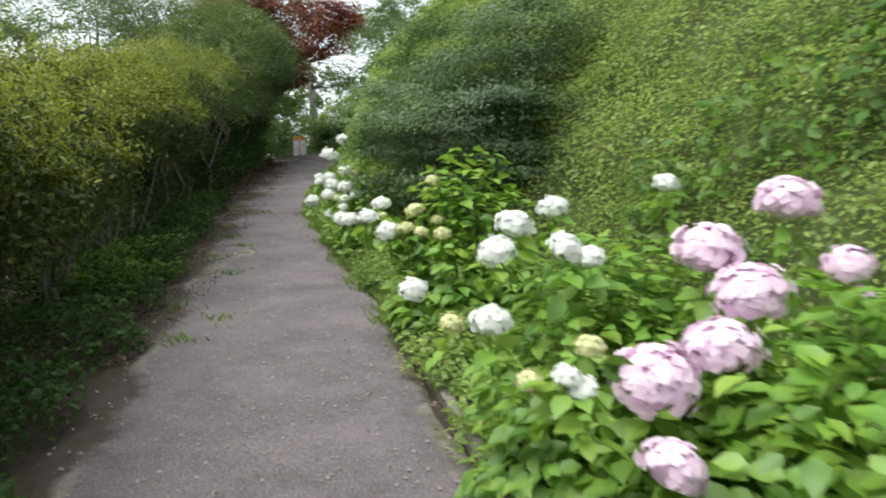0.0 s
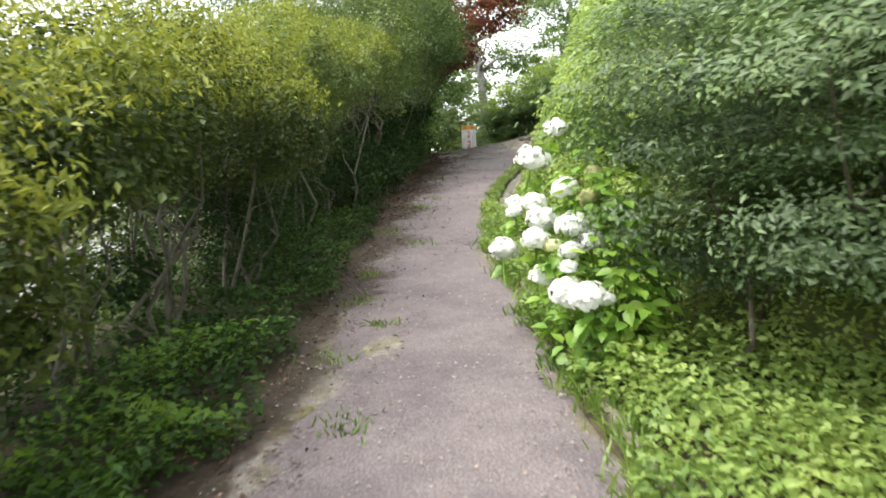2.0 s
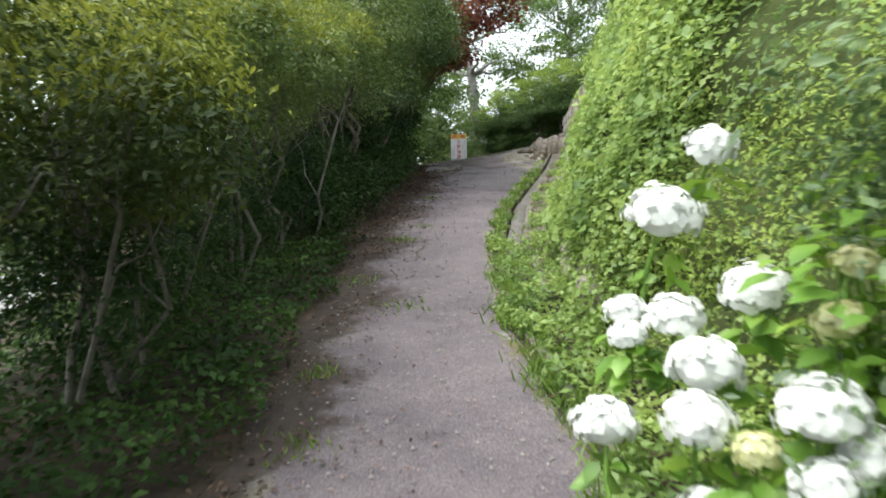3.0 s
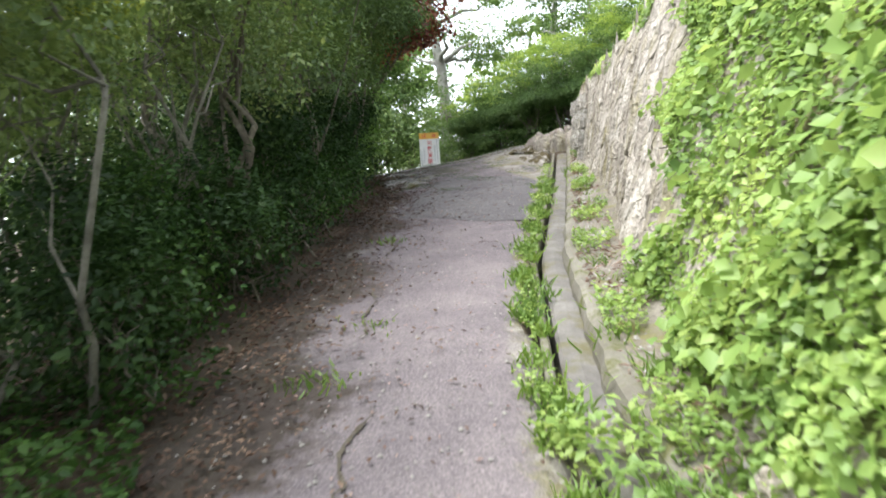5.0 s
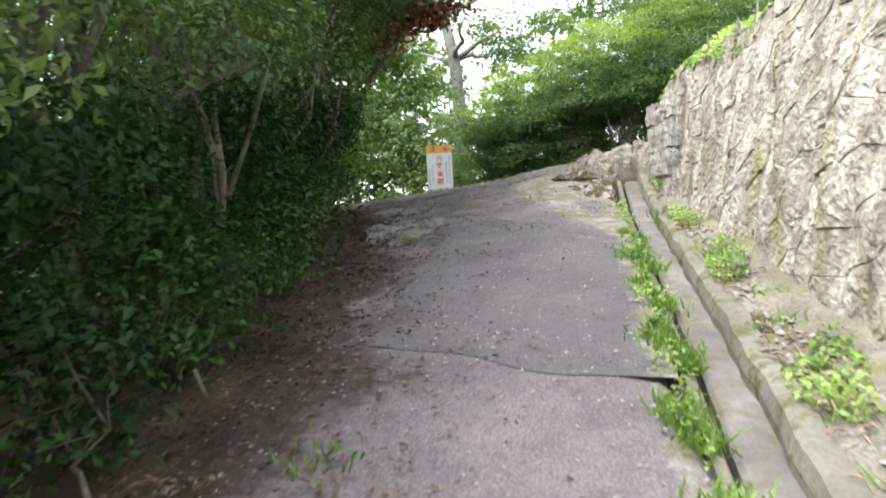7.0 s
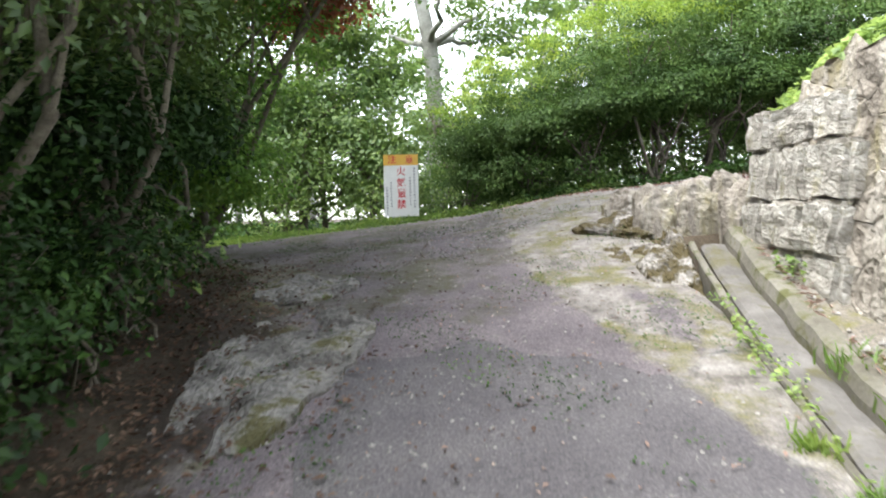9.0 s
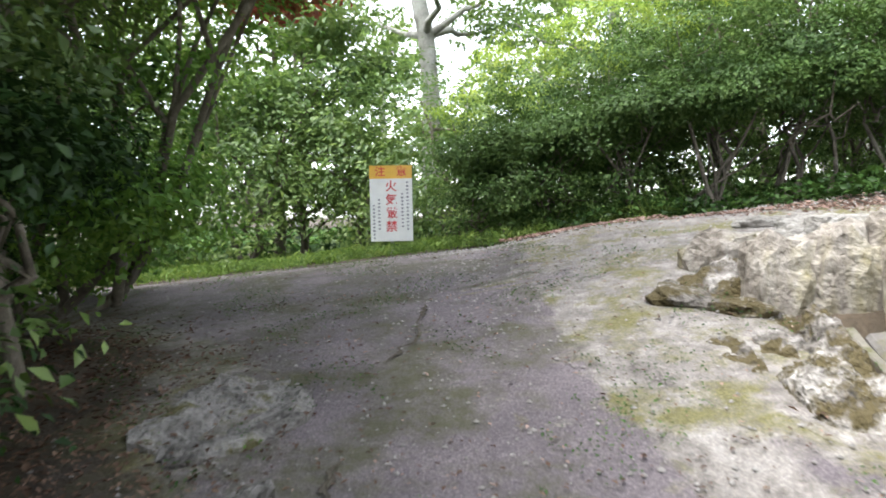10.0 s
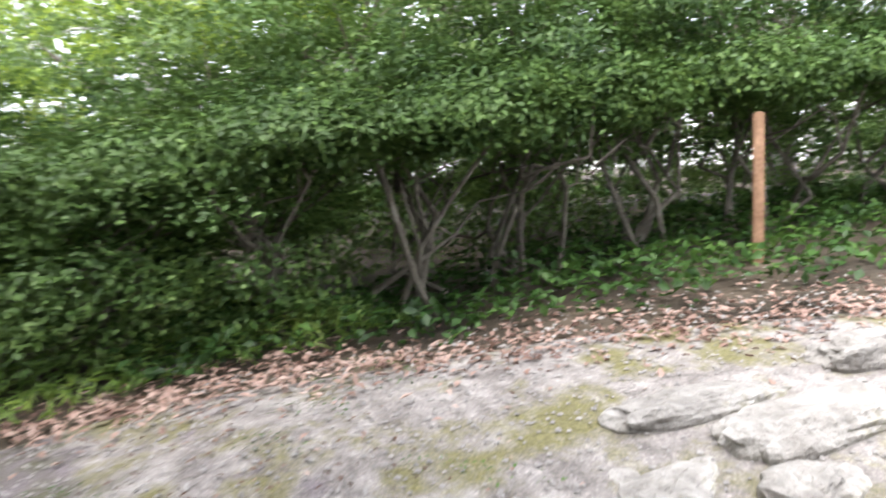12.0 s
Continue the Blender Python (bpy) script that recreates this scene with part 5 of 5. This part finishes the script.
cover("far_weeds", 16000, (-24, 12, 25, 46), 0.3, L_COVER, "green undergrowth of the wood beyond", lambda x, y: y > 25.5, 0.5)
cover("bush_foot_plants", 9000, (0.5, 8, 17.5, 20), 0.07, L_COVER, "green weeds under the bushes", lambda x, y: y > 19.6 - 0.57 * x + 0.1 * np.sin(x * 6), 0.26)
cover("shade_litter", 40000, (-6, 0, 4, 18), 0.04, LITTER, "brown leaf litter under the trees", lambda x, y: (x < left_x(y) + 0.45 * np.abs(RNG.normal(0, 1, len(x)))) & (x > left_x(y) - 1.6), 0.04, 0.5, "leaf litter", 2)
cover("leaf_litter", 52000, (-3, 1.2, -8, 17), 0.036, LITTER, "dry brown leaf litter along the path's edge", lambda x, y: np.abs(x - left_x(y) - 0.05 + edge_noise(y)) < RNG.exponential(0.26, len(x)) * np.where(y > 2, 1.5, 1), 0.03, 0.5, "leaf litter", 2)
cover("far_leaf_litter", 26000, (0, 7, 16.5, 20), 0.05, LITTER_DRY, "reddish dry leaves along the bushes", lambda x, y: np.abs(y - (19.3 - 0.57 * x)) < np.abs(RNG.normal(0, 0.3, len(x))), 0.03, 0.5, "leaf litter", 2)
cover("edge_litter", 5000, (0.8, 4, -8, 4), 0.04, LITTER, "reddish dry leaves along the path's edge", lambda x, y: np.abs(x - right_x(y) + 0.02) < np.abs(RNG.normal(0, 0.12, len(x))), 0.02, 0.5, "leaf litter", 2)
cover("scattered_leaves", 3800, (-2, 3, -9, 18), 0.026, LITTER_DRY, "scattered dry leaves on the path", lambda x, y: (x > left_x(y)) & (x < right_x(y)), 0.004, 0.5, "leaf litter", 3)


def blades(name, n, centres, size, label, material=None):
    """Grass tufts: narrow upright blades round given centres."""
    c = np.array(centres)
    k = RNG.integers(0, len(c), n)
    xy = c[k, :2] + RNG.normal(0, 1, (n, 2)) * c[k, 2:3]
    s = size * RNG.uniform(0.5, 1.2, n)[:, None]
    z = path_z(xy[:, 0], xy[:, 1]) + 0.02
    b = np.stack([xy[:, 0], xy[:, 1], z], 1)
    d = unit(RNG.normal(0, 0.55, (n, 3)) * (1, 1, 0) + np.array((0, 0, 1)))
    w = unit(np.cross(d, RNG.normal(0, 1, (n, 3)))) * 0.006
    droop = RNG.normal(0, 0.25, (n, 3)) * (1, 1, 0) * s
    m = b + d * s * 0.6
    v = np.stack([b - w, b + w, m + w * 0.8 + droop * 0.3, m - w * 0.8 + droop * 0.3, b + d * s * 0.9 + droop], 1).reshape(-1, 3)
    i = np.arange(n)[:, None] * 5
    return tagged(big_mesh(name, v, np.concatenate([i + [0, 1, 2], i + [0, 2, 3], i + [3, 2, 4]]), material or L_GRASS), label, "grass", kind="stuff")


ditch_tufts = [(float(ditch_x(y)) - 0.09 + 0.05 * math.sin(y * 7), y, 0.02 + 0.04 * abs(math.sin(y * 11))) for y in np.cumsum(RNG.uniform(0.08, 0.45, 40)) + 2.8 if y < 13.4]
blades("ditch_grass", 3000, ditch_tufts, 0.1, "bright weeds growing along the ditch kerb")
foot_tufts = [(float(foot_x(y)) - 0.08 + 0.06 * math.sin(y * 9), y, 0.07) for y in np.arange(3, 13.5, 0.5)]
cover("shoulder_weeds", 34000, (1.2, 2.6, 2.6, 14.8), 0.04, L_IVY, "bright low weeds on the shoulder by the wall", lambda x, y: (x > ditch_x(y) + 0.27) & (x < foot_x(y) + 0.05) & (np.sin(x * 7 + 2 * np.sin(y * 3.1)) + np.sin(y * 4.3 + 1.7 * np.sin(x * 9)) > -0.3 + 0.12 * (y - 4)), 0.16, lift=0.08)
cover("ditch_weeds", 11000, (0.8, 1.8, 2.6, 14), 0.035, L_IVY, "low weeds along the ditch", lambda x, y: (np.abs(x - ditch_x(y) + 0.1) < 0.13 * np.abs(np.sin(y * 2.3) * np.sin(y * 5.9 + 1))), 0.12)
blades("wall_foot_grass", 2600, foot_tufts, 0.16, "bright weeds at the foot of the wall")
mid = [(float(left_x(y)) + 0.45 + 0.3 * math.sin(y * 37), y, 0.05 + 0.06 * abs(math.sin(y * 19))) for y in (-4.6, -4.0, -3.6, -2.2, -1.2, -0.5, 0.1, 1.0, 2.4, 3.2, 5.1, 6.0, 8.4)]
blades("path_grass", 650, mid, 0.075, "small grass tufts in cracks of the path")
edge_t = [(float(right_x(y)) + 0.06 * math.sin(y * 5), y, 0.07) for y in np.arange(-5, 3, 0.28)]
blades("edge_grass", 3000, edge_t, 0.13, "grass along the path's edge")


def pebbles(name, n, keep, size, label, lift=0.0):
    x, y = RNG.uniform(-3.5, 4, n), RNG.uniform(-10, 19, n)
    k = keep(x, y)
    x, y = x[k], y[k]
    s = size * RNG.uniform(0.4, 1.4, len(x))
    o = np.array([(1, 0, 0), (0, 1, 0), (-1, 0, 0), (0, -1, 0), (0, 0, 0.7)])
    c = np.stack([x, y, path_z(x, y) + 0.035 + lift + wobble(x, y, 2, 0.006)], 1)
    v = (c[:, None, :] + o[None] * s[:, None, None] * RNG.uniform(0.6, 1.2, (len(x), 5, 1))).reshape(-1, 3)
    i = np.arange(len(x))[:, None] * 5
    return tagged(big_mesh(name, v, np.concatenate([i + [0, 1, 4], i + [1, 2, 4], i + [2, 3, 4], i + [3, 0, 4]]), PEBBLE), label, "gravel", kind="stuff")


cover("path_moss", 22000, (-2.6, 1.6, 11.5, 18.6), 0.018, L_COVER, "thin moss and seedlings on the old path", lambda x, y: (x > left_x(y)) & (x < right_x(y) + 0.1) & (np.sin(x * 5.3 + 2.2 * np.sin(y * 2.9)) + np.sin(y * 3.9 + 1.9 * np.sin(x * 4.1)) + 0.5 * np.sin(x * 17 + y * 13) > 0.55), 0.035, 0.6, "moss", 1.5)
cover("path_litter", 16000, (-3.2, 1.2, 8, 18.5), 0.028, LITTER, "brown litter drifted over the old path", lambda x, y: (x > left_x(y)) & (x < right_x(y) - 0.3) & (RNG.random(len(x)) < 0.25 + 0.75 * (x < left_x(y) + 0.9)) & (np.sin(x * 6 + 2 * np.sin(y * 3.3)) + np.sin(y * 5) > -0.2), 0.012, 0.5, "leaf litter", 3)
pebbles("head_gravel", 60000, lambda x, y: (y > 15) & (x > -0.6) & (np.random.default_rng(3).random(len(x)) < smooth((y - 15) / 2)) & (y < 19.5 - 0.57 * x) & ((y > 16.5) | (x < 0.9)), 0.012, "loose grey gravel at the head of the path")
pebbles("gravel", 16000, lambda x, y: (x > left_x(y)) & ((x < right_x(y)) | (y > 16.8)), 0.011, "small pale stones on the path")


pebbles("shoulder_stones", 40000, lambda x, y: (y > 2.8) & (y < 14.8) & (x > ditch_x(y) + 0.32) & (x < foot_x(y) + 0.1), 0.02, "loose pale stones on the shoulder by the wall", 0.075)
cover("shoulder_straw", 6000, (1.2, 2.6, 2.8, 14.8), 0.06, LITTER_DRY, "dry straw and dead leaves on the shoulder", lambda x, y: (x > ditch_x(y) + 0.27) & (x < foot_x(y) + 0.1) & (np.sin(x * 8 + 2 * np.sin(y * 2.1)) + np.sin(y * 3.1) > -0.4), 0.04, 0.16, "leaf litter", 2, lift=0.09)
cover("verge_weeds", 6500, (-1.4, 1.4, -3.6, -0.9), 0.06, L_GREEN, "lush green weeds on the verge under the hedge", lambda x, y: (x < left_x(y) - 0.1 + edge_noise(y)) & (x > left_x(y) - 1.0) & (np.sin(x * 3 + y * 2.2) + np.sin(y * 4.1) > -0.2), 0.36)


def crack(ys, xs, wide, label):
    """A narrow crack, open in places, with a crumbled edge."""
    y = np.arange(ys[0], ys[-1], 0.04)
    x = np.interp(y, ys, xs) + 0.03 * np.sin(y * 4.1) + 0.02 * np.sin(y * 11) + RNG.normal(0, 0.012, len(y))
    w = wide * np.clip(np.sin(y * 3.3) + 0.55 * np.sin(y * 8.7) + 0.35, 0.04, 1) * RNG.uniform(0.4, 1.5, len(y))
    z = path_z(x, y) + 0.043 + wobble(x, y, 2, 0.006)
    v = np.concatenate([np.stack([x - w, y, z], 1), np.stack([x + w, y, z], 1)])
    n = len(y)
    i = np.arange(n - 1)[:, None]
    return tagged(big_mesh("path_crack", v, np.concatenate([i + [0, n, n + 1], i + [0, n + 1, 1]]), MORTAR), label, "crack", kind="structure")


crack([3.9, 5.0, 6.3, 7.3, 8.4], [0.38, 0.25, -0.03, -0.14, -0.2], 0.009, "open lengthwise crack in the asphalt")
crack([12.6, 14.2, 15.5, 17.3], [-0.43, -0.54, -0.45, -0.48], 0.012, "open lengthwise crack in the asphalt")
lay_wall()
